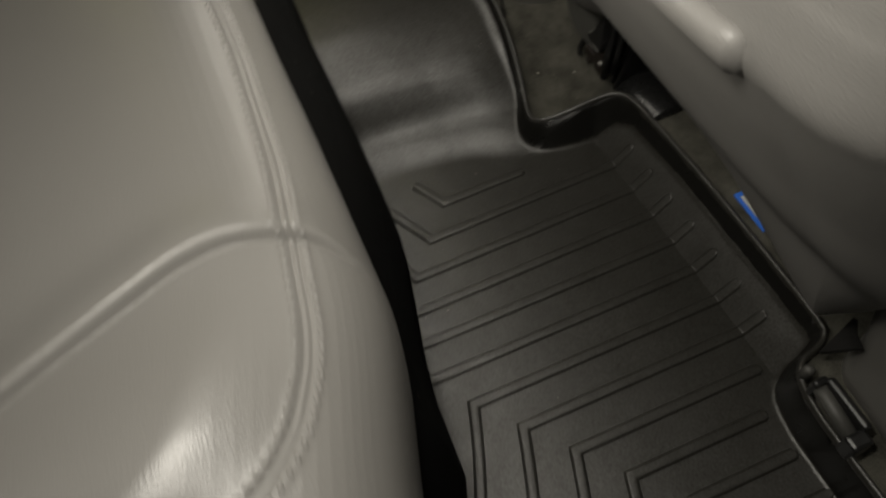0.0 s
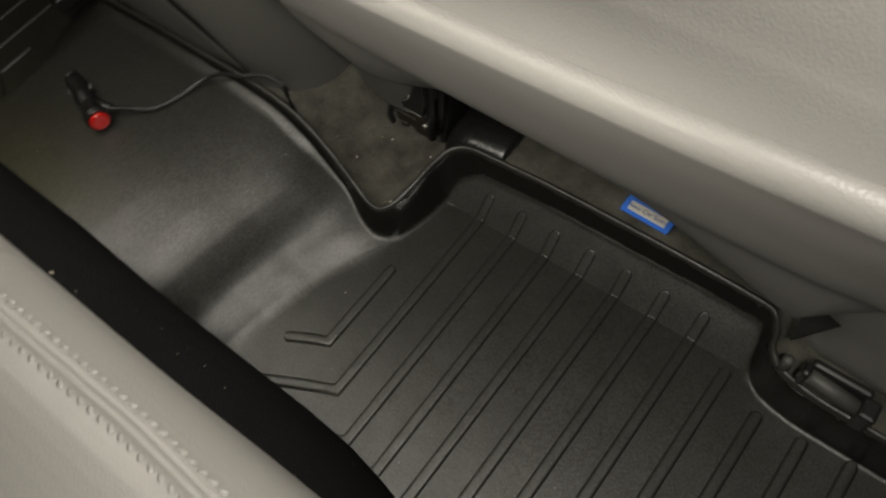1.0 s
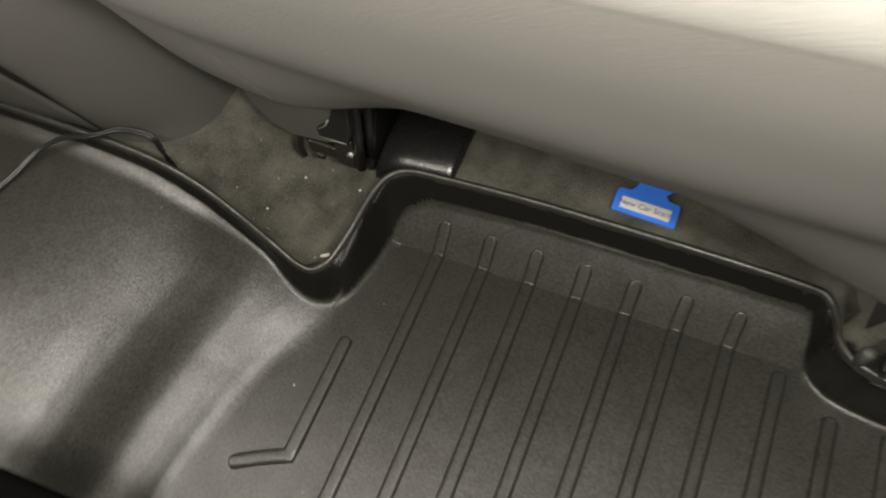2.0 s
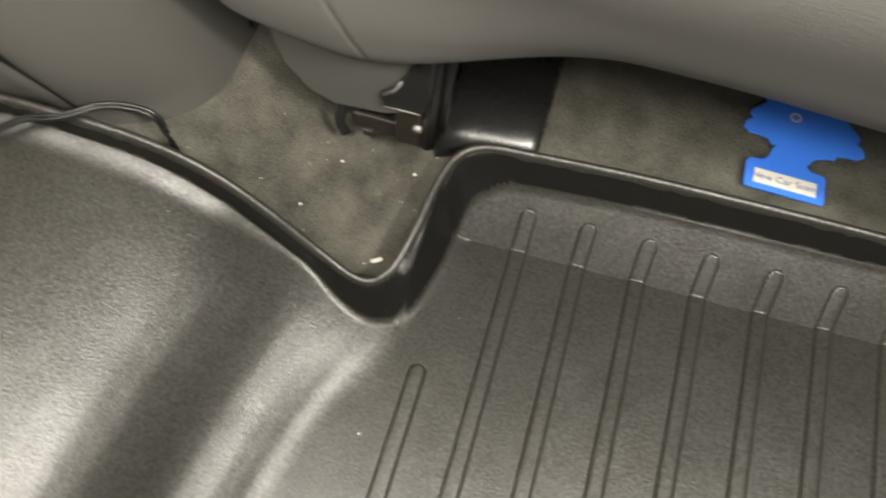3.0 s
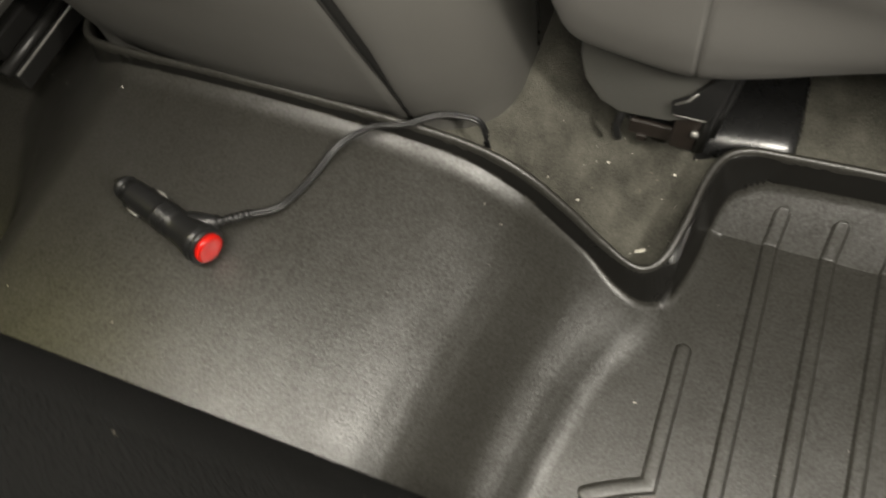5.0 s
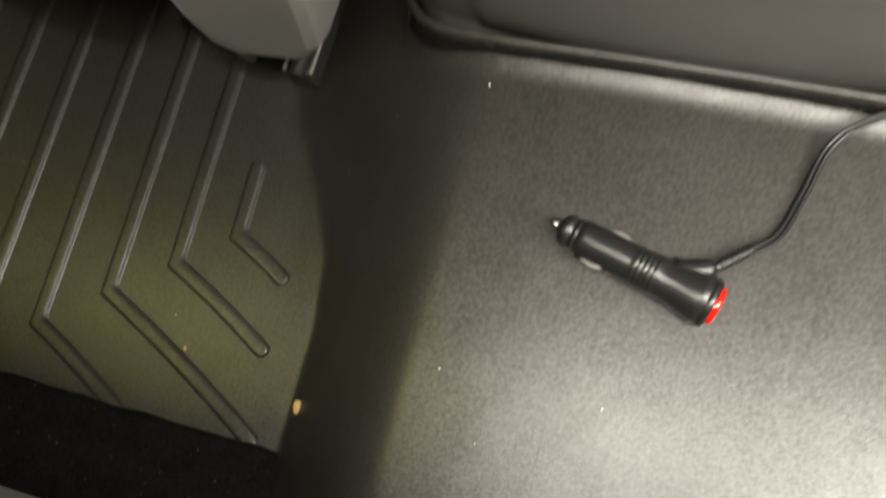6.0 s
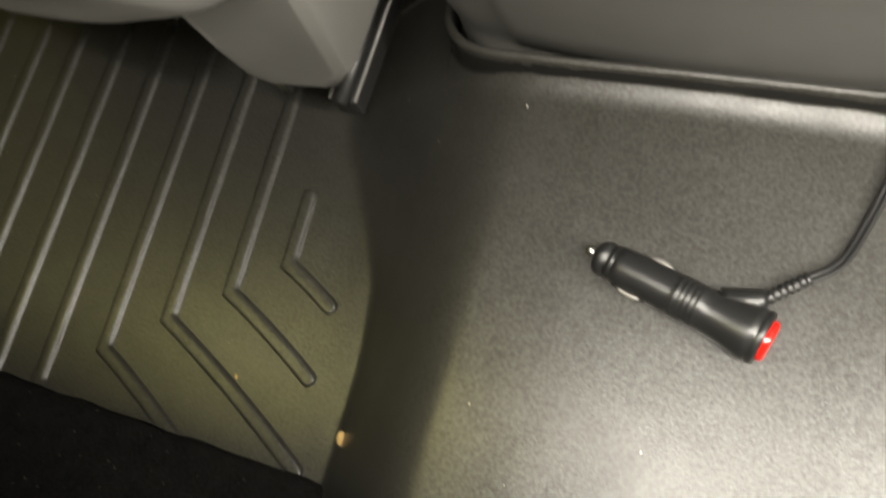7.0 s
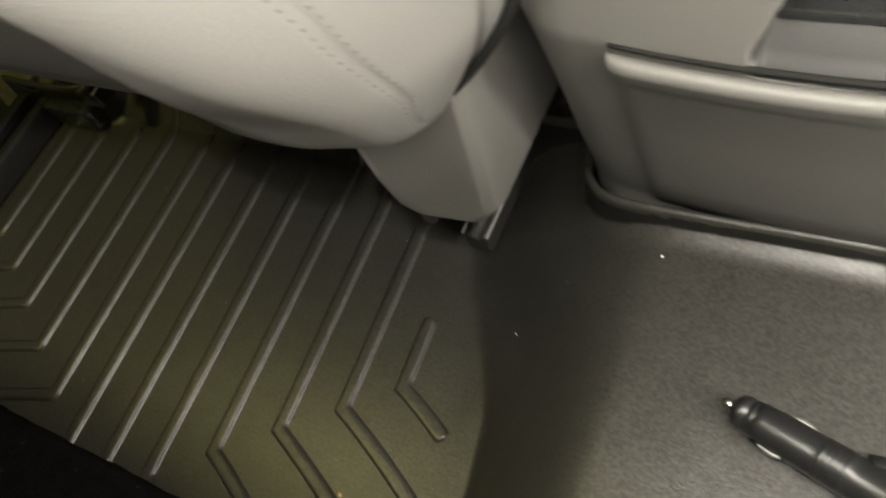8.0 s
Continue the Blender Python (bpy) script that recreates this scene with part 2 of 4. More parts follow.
# over the tunnel and down into the dip
TUNNEL_RIM = [(-0.194, 0.014, 0.064), (-0.184, 0.002, 0.073), (-0.178, -0.016, 0.082), (-0.174, -0.034, 0.089), (-0.167, -0.048, 0.094), (-0.149, -0.062, 0.1),
              (-0.11, -0.067, 0.105), (0.0, -0.069, 0.112), (0.1, -0.069, 0.113), (0.155, -0.068, 0.106), (0.19, -0.069, 0.092), (0.22, -0.072, 0.07),
              (0.25, -0.077, 0.045), (0.27, -0.0815, 0.034), (0.284, -0.08, 0.031)]
# along the right footwell to the sill
RIGHT_RIM = [(0.295, -0.068, 0.035), (0.302, -0.04, 0.043), (0.306, -0.012, 0.05), (0.313, 0.008, 0.055), (0.328, 0.018, 0.057), (0.36, 0.021, 0.057),
             (0.44, 0.024, 0.056), (0.56, 0.024, 0.054), (0.635, 0.023, 0.051), (0.652, 0.02, 0.05), (0.66, 0.006, 0.05), (0.664, -0.01, 0.05),
             (0.678, -0.024, 0.05), (0.705, -0.031, 0.05), (0.742, -0.033, 0.05), (0.84, -0.034, 0.05)]
rim_line = smooth_line([(x, y, z + float(tilt(x))) for x, y, z in LEFT_RIM + TUNNEL_RIM + RIGHT_RIM], 0.003)
rim_np = np.array([tuple(p) for p in rim_line])
REAR = -0.40


def border(x, y):
    """Distance to the front border, and the border's height there."""
    d2 = np.full(x.shape, 9.0)
    zb = np.zeros(x.shape)
    for px, py, pz in rim_np:
        q = (x - px) ** 2 + (y - py) ** 2
        near = q < d2
        d2 = np.where(near, q, d2)
        zb = np.where(near, pz, zb)
    return np.sqrt(d2), zb


def wall_width(x, y):
    return 0.0036 + 0.0126 * step(0.032, 0.003, hump(x, y)) - 0.0095 * step(0.315, 0.345, np.abs(x - 0.005))


def liner_height(x, y):
    d, zb = border(x, y)
    base = hump(x, y)
    rise = 0.0297 * np.clip((y + 0.018) / 0.031, 0, 1.12)
    ramp_r = rise * step(0.300, 0.325, x)
    ramp_l = rise * step(-0.262, -0.290, x)
    base = np.maximum(base, np.maximum(ramp_r, ramp_l)) + tilt(x)
    wide = wall_width(x, y)
    # the floor turns up in a small fillet, then the smooth wall rises to the lip
    crown = step(0.03, 0.08, hump(x, y))
    long = 0.0042 + 0.0100 * crown
    base = base + (0.0014 + 0.0034 * crown) * np.clip((wide + long - d) / long, 0, 1.3) ** 2
    wall = np.clip(1 - d / wide, 0, 1)
    wall = 0.6 * wall + 0.4 * wall * wall * (3 - 2 * wall)
    rear = 0.012 * np.clip((y - (REAR + 0.02)) / -0.02, 0, 1) ** 2
    return base + (zb - base) * wall + rear


def carpet_height(x, y):
    front = 0.047 * step(-0.10, 0.03, y) * step(0.20, 0.33, x) + 0.047 * step(-0.10, 0.03, y) * step(-0.2, -0.3, x)
    z = np.maximum(hump(x, np.minimum(y, -0.02)) - 0.009, front - 0.006) + tilt(x)
    inside = np.interp(x, rim_np[:, 0], rim_np[:, 1]) - y
    return np.where(inside > 0.0, np.minimum(z, np.maximum(hump(x, y), 0) + tilt(x) - 0.012), z)


# ---- the setting ----
def build_floor():
    xs = np.linspace(-0.95, 0.95, 240)
    ys = np.concatenate([np.linspace(-1.1, -0.36, 8), np.linspace(-0.33, 0.25, 110), np.linspace(0.3, 1.3, 8)])
    X, Y = np.meshgrid(xs, ys)
    Z = carpet_height(X, Y)
    tuft = np.array([[noise.noise(Vector((x * 60, y * 60, 0))) for x in xs] for y in ys])
    Z = Z + 0.0012 * tuft
    ob = new("floor", mesh_of("floor", np.stack([X, Y, Z], -1).reshape(-1, 3), grid_faces(len(ys), len(xs)), CARPET))
    tagged(ob, "worn olive-grey carpet over the moulded car floor", "carpet floor", kind="structure")


def slab(name, lo, hi, material, label, category):
    ob = new(name, block(name, lo, hi, material, 0.01))
    return tagged(ob, label, category, kind="structure")


def build_shell():
    slab("ceiling", (-1.0, -1.2, 1.16), (1.0, 1.4, 1.20), HEADLINER, "pale grey fabric headliner of the car", "headliner")
    slab("wall_rear", (-1.0, -1.2, -0.05), (1.0, -1.12, 1.16), PLASTIC, "plain grey rear bulkhead behind the back seat", "wall")
    slab("wall_front", (-1.0, 1.30, -0.05), (1.0, 1.38, 1.16), DARK_PLASTIC, "plain dark dashboard bulkhead", "wall")
    slab("wall_right", (0.90, -1.12, -0.05), (0.98, 1.30, 1.16), PLASTIC, "grey moulded plastic door panel", "door panel")
    for name, lo, hi in (("wall_left", (-0.98, -1.12, -0.05), (-0.90, 1.30, 0.66)),
                         ("wall_left_top", (-0.98, -1.12, 1.06), (-0.90, 1.30, 1.16)),
                         ("wall_left_back", (-0.98, -1.12, 0.66), (-0.90, -0.80, 1.06)),
                         ("wall_left_front", (-0.98, 0.0, 0.66), (-0.90, 1.30, 1.06))):
        slab(name, lo, hi, PLASTIC, "grey moulded plastic door panel round a window", "door panel")


def build_dome():
    # added housing for the rear roof fill, out of view
    lamp = thing("added_dome_lamp", "small round lamp housing added on the headliner, out of view", "dome lamp", at=(ROOF_FILL_AT[0], ROOF_FILL_AT[1], 1.16))
    ring = [[(ROOF_FILL_AT[0] + r * math.cos(a), ROOF_FILL_AT[1] + r * math.sin(a), z) for a in (2 * math.pi * k / 32 for k in range(32))]
            for r, z in ((0.075, 1.162), (0.075, 1.148), (0.062, 1.140), (0.058, 1.152), (0.058, 1.162))]
    part("housing", loft("housing", ring, PLASTIC, False), lamp)


# ---- floor liner ----
def build_liner():
    liner = thing("floor_liner", "black textured rubber floor liner with raised ribs and an upturned rim", "floor mat")
    steep = [(-0.275, -0.245), (0.232, 0.272), (0.288, 0.332), (0.648, 0.672), (-0.71, -0.69), (-0.245, -0.158)]
    xs, x = [], -0.84
    while x < 0.84:
        xs.append(x)
        x += 0.0006 if 0.272 < x < 0.316 else 0.0011 if any(a < x < b for a, b in steep) else 0.0034
    xs = np.array(xs + [0.84])
    front = np.interp(xs, rim_np[:, 0], rim_np[:, 1])
    # one row of the mesh follows the crease where the floor turns up to the front slope
    low = REAR + (front - REAR) * 0.87
    crease = low + (-0.018 - low) * step(-0.05, 0.0, front)
    k = 72
    v = np.concatenate([np.linspace(0, 1, k, endpoint=False), np.linspace(1, 2, 70)])
    X = np.repeat(xs[None, :], len(v), 0)
    Y = np.where(v[:, None] < 1, REAR + (crease - REAR)[None, :] * v[:, None], crease[None, :] + (front - crease)[None, :] * (v[:, None] - 1))
    Z = liner_height(X, Y)
    me = mesh_of("tray", np.stack([X, Y, Z], -1).reshape(-1, 3), grid_faces(len(v), len(xs)), TPE)
    row = range(k * len(xs), (k + 1) * len(xs))
    for e in me.edges:
        a, b = e.vertices
        if a in row and b in row and (xs[a - row[0]] > 0.33 or xs[a - row[0]] < -0.27):
            e.use_edge_sharp = True
    # the rim's wall is smoother and darker, the floor grained
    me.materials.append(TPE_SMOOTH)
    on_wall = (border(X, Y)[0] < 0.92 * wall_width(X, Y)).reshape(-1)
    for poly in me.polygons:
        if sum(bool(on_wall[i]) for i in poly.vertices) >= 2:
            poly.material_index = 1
    part("tray", me, liner)
    # the rolled lip along the border, with a skirt behind it
    loops = []
    n = len(rim_line)
    for i, p in enumerate(rim_line):
        d = rim_line[min(i + 1, n - 1)] - rim_line[max(i - 1, 0)]
        out = Vector((-d.y, d.x, 0)).normalized()
        section = [(-0.0012, -0.004), (-0.0008, 0.0006), (0.0006, 0.0022), (0.0022, 0.0026), (0.0036, 0.0018), (0.0042, 0.0),
                   (0.0044, -0.012), (0.0020, -0.012)]
        loops.append([p + out * a + Vector((0, 0, b)) for a, b in section])
    part("lip", loft("lip", loops, TPE), liner, "rounded edge of the liner")
    # ribs: straight runs that kink towards the rear
    left_x = [-0.2783, -0.3168, -0.3592, -0.4037, -0.4489, -0.4927, -0.5373, -0.5788, -0.6258, -0.6723, -0.7188, -0.765]
    right_x = [0.325 + 0.04 * i for i in range(12)]
    runs = []
    for i, x in enumerate(right_x):
        yf = -0.116 if i == 0 else 0.0 if i < 8 else (-0.028, -0.050, -0.049, -0.045)[i - 8]
        if i < 4:
            yc, bend = -0.213 - 0.0325 * i, Vector((-1, -0.45, 0))
            size = (0.040, 0.09, 0.13, 0.10)[i]
        elif i == 4:
            yc, bend, size = -0.345, None, 0
        else:
            yc, bend = -0.315 + 0.0328 * (i - 5), Vector((1, -0.30, 0))
            size = (0.06, 0.10, 0.14, 0.14, 0.12, 0.09, 0.05)[i - 5]
        runs.append((x, yf, yc, bend, size))
    for i, x in enumerate(left_x):
        yf = -0.137 if i == 0 else 0.0 if i < 9 else (-0.03, -0.04, -0.045)[i - 9]
        if i < 5:
            yc, bend = (-0.189, -0.218, -0.248, -0.281, -0.318)[i], Vector((1, -0.45, 0))
            size = (0.045, 0.088, 0.146, 0.10, 0.04)[i]
        elif i < 7:
            yc, bend, size = -0.345, None, 0
        else:
            yc, bend = (-0.293, -0.262, -0.232, -0.204, -0.176)[i - 7], Vector((-1, -0.29, 0))
            size = (0.10, 0.12, 0.12, 0.10, 0.06)[i - 7]
        runs.append((x, yf, yc, bend, size))
    # a low flat-topped rib with steep sides
    half = [(0.0066, -0.0012), (0.0059, 0.0001), (0.0054, 0.0004), (0.0049, 0.0016), (0.0045, 0.0023), (0.0040, 0.0027), (0.0020, 0.0029)]
    section = [(-a, b) for a, b in half] + [(0.0, 0.0029)] + half[::-1]
    for x, yf, yc, bend, size in runs:
        lean = -0.0045 if x > 0.47 else -0.002 if x > 0 else 0.0126
        ys = list(np.linspace(yf, yc, max(8, int((yf - yc) / 0.006))))
        if yf > -0.015:
            ys = sorted([y for y in ys if abs(y + 0.018) > 0.002] + [-0.0170, -0.0178, -0.0182, -0.0190], reverse=True)
        line = [Vector((x + lean * y / -0.3, y, 0)) for y in ys]
        if bend:
            bend = bend.normalized()
            for t in np.linspace(0, 1, max(5, int(size / 0.006)))[1:]:
                sag = Vector((0, -0.07, 0)) * size * t * t
                q = Vector((x + lean * yc / -0.3, yc, 0)) + bend * size * t + sag
                if q.y > -0.345:
                    line.append(q)
        count = len(line)
        rows = []
        for k, p in enumerate(line):
            a, b = line[max(k - 1, 0)], line[min(k + 1, count - 1)]
            e1, e2 = (p - a), (b - p)
            d = ((e1.normalized() if e1.length else e2.normalized()) + (e2.normalized() if e2.length else e1.normalized())).normalized()
            s = Vector((-d.y, d.x, 0))
            bent = max(0.6, s.dot(Vector((-e2.y, e2.x, 0)).normalized())) if e2.length else 1.0
            rows.append((p, s / bent, 1.0))
        # round ends
        p0, s0, _ = rows[0]
        p1, s1, _ = rows[-1]
        d0, d1 = (line[0] - line[1]).normalized(), (line[-1] - line[-2]).normalized()
        rows = [(p0 + d0 * 0.0045 * c, s0, w) for c, w in ((1.0, 0.15), (0.86, 0.5), (0.5, 0.86))] + rows
        rows += [(p1 + d1 * 0.0045 * c, s1, w) for c, w in ((0.5, 0.86), (0.86, 0.5), (1.0, 0.15))]
        P = np.array([[tuple(p + s * (o * w)) for o, h in section] for p, s, w in rows])
        H = np.array([[h * (1 if w > 0.4 or h < 0 else 0.2) for o, h in section] for p, s, w in rows])
        P[..., 2] = liner_height(P[..., 0], P[..., 1]) + H
        part("rib", mesh_of("rib", P.reshape(-1, 3), grid_faces(len(rows), len(section)), TPE), liner)


# ---- rear seat ----
def build_rear_seat():
    seat = thing("rear_seat", "grey leather rear bench seat with double stitched seams", "car seat")
    prof = smooth_line([(0, 0.0, 0.21), (0, 0.006, 0.28), (0, 0.012, 0.35), (0, 0.012, 0.40), (0, 0.006, 0.438), (0, -0.008, 0.470),
                        (0, -0.028, 0.489), (0, -0.06, 0.499), (0, -0.12, 0.502), (0, -0.22, 0.497), (0, -0.42, 0.485), (0, -0.75, 0.47)], 0.006)
    coarse = np.array([(p.y, p.z if p.z < 0.35 else 0.35 + (p.z - 0.35) * 0.64) for p in prof])
    prof = [coarse[0]]
    for a, b in zip(coarse, coarse[1:]):
        n = 10 if a[1] > 0.41 and a[0] > -0.085 else 5 if a[1] > 0.41 and a[0] > -0.24 else 1
        prof += [a + (b - a) * k / n for k in range(1, n + 1)]
    prof = np.array(prof)
    xs = np.concatenate([np.linspace(-0.82, 0.30, 60, endpoint=False), np.linspace(0.30, 0.56, 90, endpoint=False), np.linspace(0.56, 0.67, 140, endpoint=False), np.linspace(0.67, 0.80, 160)])
    front = -0.342 - 0.028 * step(0.62, 0.76, xs) - 0.03 * step(0.74, 0.80, xs)

    line_x = np.arange(-0.95, 0.86, 0.002)
    line_y = np.interp(line_x, (-0.95, 0.22, 0.36, 0.48, 0.56, 0.615, 0.654, 0.672, 0.696, 0.714, 0.728, 0.745, 0.80), (-0.385, -0.378, -0.353, -0.351, -0.354, -0.359, -0.3645, -0.3695, -0.381, -0.397, -0.420, -0.48, -0.70))
    line_y = np.convolve(np.pad(line_y, 6, mode="edge"), np.hanning(15)[1:-1] / np.hanning(15).sum(), mode="valid")
    bow_y = np.arange(-0.70, -0.30, 0.002)
    bow_x = np.interp(bow_y, (-0.65, -0.485, -0.454, -0.427, -0.405, -0.387, -0.366, -0.351, -0.3425, -0.336), (0.718, 0.6475, 0.6336, 0.6223, 0.613, 0.6092, 0.6105, 0.613, 0.617, 0.624))
    bow_x = np.convolve(np.pad(bow_x, 5, mode="edge"), np.hanning(13)[1:-1] / np.hanning(13).sum(), mode="valid")

    def seam_y(x):
        return np.interp(x, line_x, line_y)

    def seam_slope(x):
        return float(seam_y(x + 0.004) - seam_y(x - 0.004)) / 0.008

    def shape(x, f, a, z):
        y = f + a
        top = step(0.385, 0.432, z)
        for sx in (0.0, -0.262, -0.98):
            # the cross seam bows round the bolster
            line = sx + np.interp(y, bow_y, bow_x)
            g = (x - line) / 0.0015
            z = z + 0.0056 * np.exp(-((g + 4.0) / np.where(g < -4.0, 13.0, 3.0)) ** 2) * top - 0.0026 * np.exp(-(g / 0.9) ** 2) * (0.3 + 0.7 * top)
        # two fine grooves along the middle of the seam, a puffed row on either side for the stitches
        c = (y - seam_y(x)) / math.hypot(1.0, seam_slope(x)) / 0.001
        z = z - 0.0008 * (np.exp(-((c - 1.5) / 0.8) ** 2) + np.exp(-((c + 1.5) / 0.8) ** 2)) * top
        z = z + 0.0005 * (np.exp(-((c - 4.6) / 1.7) ** 2) + np.exp(-((c + 4.6) / 1.7) ** 2)) * top
        # the cushion swells inside the corner of the seam
        z = z + 0.0095 * step(0.0, -44.0, c) * step(0.62, 0.69, x) * top
        return x, y, z

    V = []
    for x, f in zip(xs, front):
        X, Y, Z = shape(x, f, prof[:, 0], prof[:, 1])
        V.append(np.stack([np.full(len(prof), X), Y, Z], -1))
    cushion = part("cushion", mesh_of("cushion", np.array(V).reshape(-1, 3), grid_faces(len(xs), len(prof)), LEATHER), seat)
    # two rows of stitches along the front seam
    verts, faces = [], []
    ring = [(math.cos(k * math.pi / 4), math.sin(k * math.pi / 4)) for k in range(8)]
    unit = [(c, s, 0.0) for c, s in ring] + [(0.72 * c, 0.72 * s, 0.72) for c, s in ring] + [(0, 0, 1.0)]
    pads = [(k, (k + 1) % 8, 8 + (k + 1) % 8, 8 + k) for k in range(8)] + [(8 + k, 8 + (k + 1) % 8, 16) for k in range(8)]
    for row in (-0.0046, 0.0046):
        x = -0.4
        while x < 0.738:
            slope = seam_slope(x)
            long = math.hypot(1.0, slope)
            tx, ty = 1.0 / long, slope / long
            sx, sy = x - ty * row, float(seam_y(x)) + tx * row
            f = float(np.interp(sx, xs, front))
            a = sy - f
            z = float(np.interp(-a, -coarse[:, 0][8:], coarse[8:, 1])) if a < 0.004 else 0.41
            px, py, pz = shape(np.float64(sx), f, a, z)
            skew = 0.35 * (1 if row > 0 else -1)
            k = len(verts)
            for ux, uy, uz in unit:
                la, lb = ux * 0.0023, uy * 0.0016 + ux * 0.0025 * skew
                verts.append((px + la * tx - lb * ty, py + la * ty + lb * tx, float(pz) - 0.0003 + uz * 0.0013))
            faces += [tuple(k + i for i in f2) for f2 in pads]
            x += 0.0055 / long
    tagged(part("stitching", mesh_of("stitching", verts, faces, LEATHER), cushion, "double row of grey stitches"), kind="stuff")
    # across the tunnel's right half it juts out to stand for the bench's shadow
    skirt = []
    for x in np.linspace(-0.82, 0.84, 60):
        f = -0.292 - 0.033 * float(step(0.05, -0.03, x)) - 0.02 * float(step(-0.10, -0.17, x)) - 0.030 * float(step(0.45, 0.64, x)) - 0.06 * float(step(0.66, 0.80, x))
        z0 = 0.045 * float(step(-0.24, -0.17, x)) * float(step(0.30, 0.22, x))
        skirt.append([(x, -0.62, 0.40), (x, -0.62, 0.20), (x, f - 0.03, 0.185 + z0), (x, f - 0.008, 0.188 + z0), (x, f, 0.196 + z0), (x, f - 0.002, 0.23 + z0 * 0.7),
                      (x, f - 0.008, 0.30), (x, f - 0.02, 0.36), (x, f - 0.045, 0.40)])
    part("skirt", loft("skirt", skirt, BLACK_CARPET), seat, "black carpeted front of the seat base, also standing for shade over the tunnel")
    part("base", block("base", (-0.82, -0.75, -0.03), (0.84, -0.42, 0.20), BLACK_CARPET, 0.004), seat)
    # carpet that comes down from the seat base and laps over the liner's rear edge
    for x0, x1, bend in ((-0.83, -0.186, 0.0), (0.33, 0.84, 0.03)):
        loops = []
        for x in np.linspace(x0, x1, 70):
            edge = min(1.0, min(x - x0, x1 - x) / 0.012)
            f = -0.319 - bend * float(step(0.55, 0.75, x)) + 0.0016 * noise.noise(Vector((x * 40, 0, 0))) - 0.010 * (1 - edge) ** 2
            t = 0.0035 + 0.0035 * edge
            loops.append([(x, -0.44, 0.0), (x, f - 0.004, 0.001), (x, f, 0.003), (x, f - 0.001, t), (x, f - 0.006, t + 0.0035), (x, f - 0.030, t + 0.007), (x, f - 0.07, t + 0.030), (x, -0.44, 0.08)])
        part("floor_carpet", loft("floor_carpet", loops, BLACK_FUZZ), seat, "black fuzzy carpet edge lapping over the liner")


# ---- front seats ----
def build_front_seat(name, x0, x1, shift, label, lift_left, lift_right, seam, stitched):
    seat = thing(name, label, "car seat", "front seats", at=((x0 + x1) / 2, 0.2, 0.1))
    prof = smooth_line([(0, 0.34, 0.22), (0, 0.10, 0.206), (0, 0.02, 0.207), (0, -0.026, 0.218), (0, -0.053, 0.244), (0, -0.082, 0.287), (0, -0.112, 0.335),
                        (0, -0.140, 0.395), (0, -0.166, 0.447), (0, -0.1735, 0.462), (0, -0.182, 0.479), (0, -0.1880, 0.491), (0, -0.1900, 0.499),
                        (0, -0.1905, 0.508), (0, -0.1905, 0.517), (0, -0.1908, 0.530), (0, -0.1910, 0.545), (0, -0.197, 0.60), (0, -0.218, 0.74), (0, -0.245, 0.95), (0, -0.235, 1.0),
                        (0, -0.19, 1.03), (0, -0.12, 1.02)], 0.003)
    prof = np.array([(p.y, p.z) for p in prof])
    if stitched:
        # a fuller lower edge
        prof[:, 1] -= 0.011 * np.exp(-((prof[:, 0] + 0.058) / 0.022) ** 2) * (prof[:, 1] < 0.33)
    w = (x1 - x0) / 2
    mid = (x0 + x1) / 2
    us = np.sort(np.concatenate([np.sin(np.linspace(-1, 1, 90) * math.pi / 2), np.linspace(0.40, 0.96, 150) if stitched else seam + np.linspace(-0.024, 0.024, 13)]))

    def seam_at(z):
        return float(np.interp(z, (0.24, 0.28, 0.35, 0.45), (0.866, 0.896, 0.925, 0.944))) if stitched else seam

    def skin(u, y, z):
        e = abs(u)
        low = float(step(0.30, 0.20, z))
        if stitched or u < 0:
            back = 0.022 * e ** 3 + 0.065 * max(0.0, (e - 0.80) / 0.20) ** 2.2
        else:
            back = 0.005 * e ** 3 + 0.002 * max(0.0, (e - 0.90) / 0.10) ** 2
        back += 0.0016 * math.exp(-((u - seam_at(z)) / 0.0045) ** 2)
        lift = (lift_left if u < 0 else lift_right) * low * (max(0.0, (e - 0.72) / 0.28) ** 2 if stitched else float(step(0.08, 0.62, e)) - 1.1 * max(0.0, (e - 0.84) / 0.16) ** 2 if u < 0 else max(0.0, (e - 0.44) / 0.56) ** 1.1)
        if not stitched:
            lift -= 0.004 * float(step(0.0, 0.35, u)) * low
        hang = 0.0 if stitched else -0.001 * float(step(0.1, 0.5, u)) * float(step(0.36, 0.26, z)) * float(step(0.10, -0.03, y))
        if stitched:
            # the lower edge is cut higher away from the bolster, and a smooth panel starts below a diagonal crease
            lift += (0.025 * float(step(0.58, 0.32, u)) - 0.003 * math.exp(-((u - 0.62) / 0.07) ** 2)) * float(step(0.34, 0.26, z))
            crease = float(np.interp(z, (0.25, 0.287, 0.318, 0.3426, 0.379, 0.402, 0.46), (0.50, 0.624, 0.687, 0.734, 0.789, 0.824, 0.90)))
            back += 0.010 * float(step(0.0, -0.07, u - crease)) * float(step(0.25, 0.31, z)) * float(step(0.52, 0.44, z))
        return mid + u * w * (1 - 0.05 * low), y + shift + back + hang, z + lift

    loops = [[skin(u, y, z) for y, z in prof] for u in us]
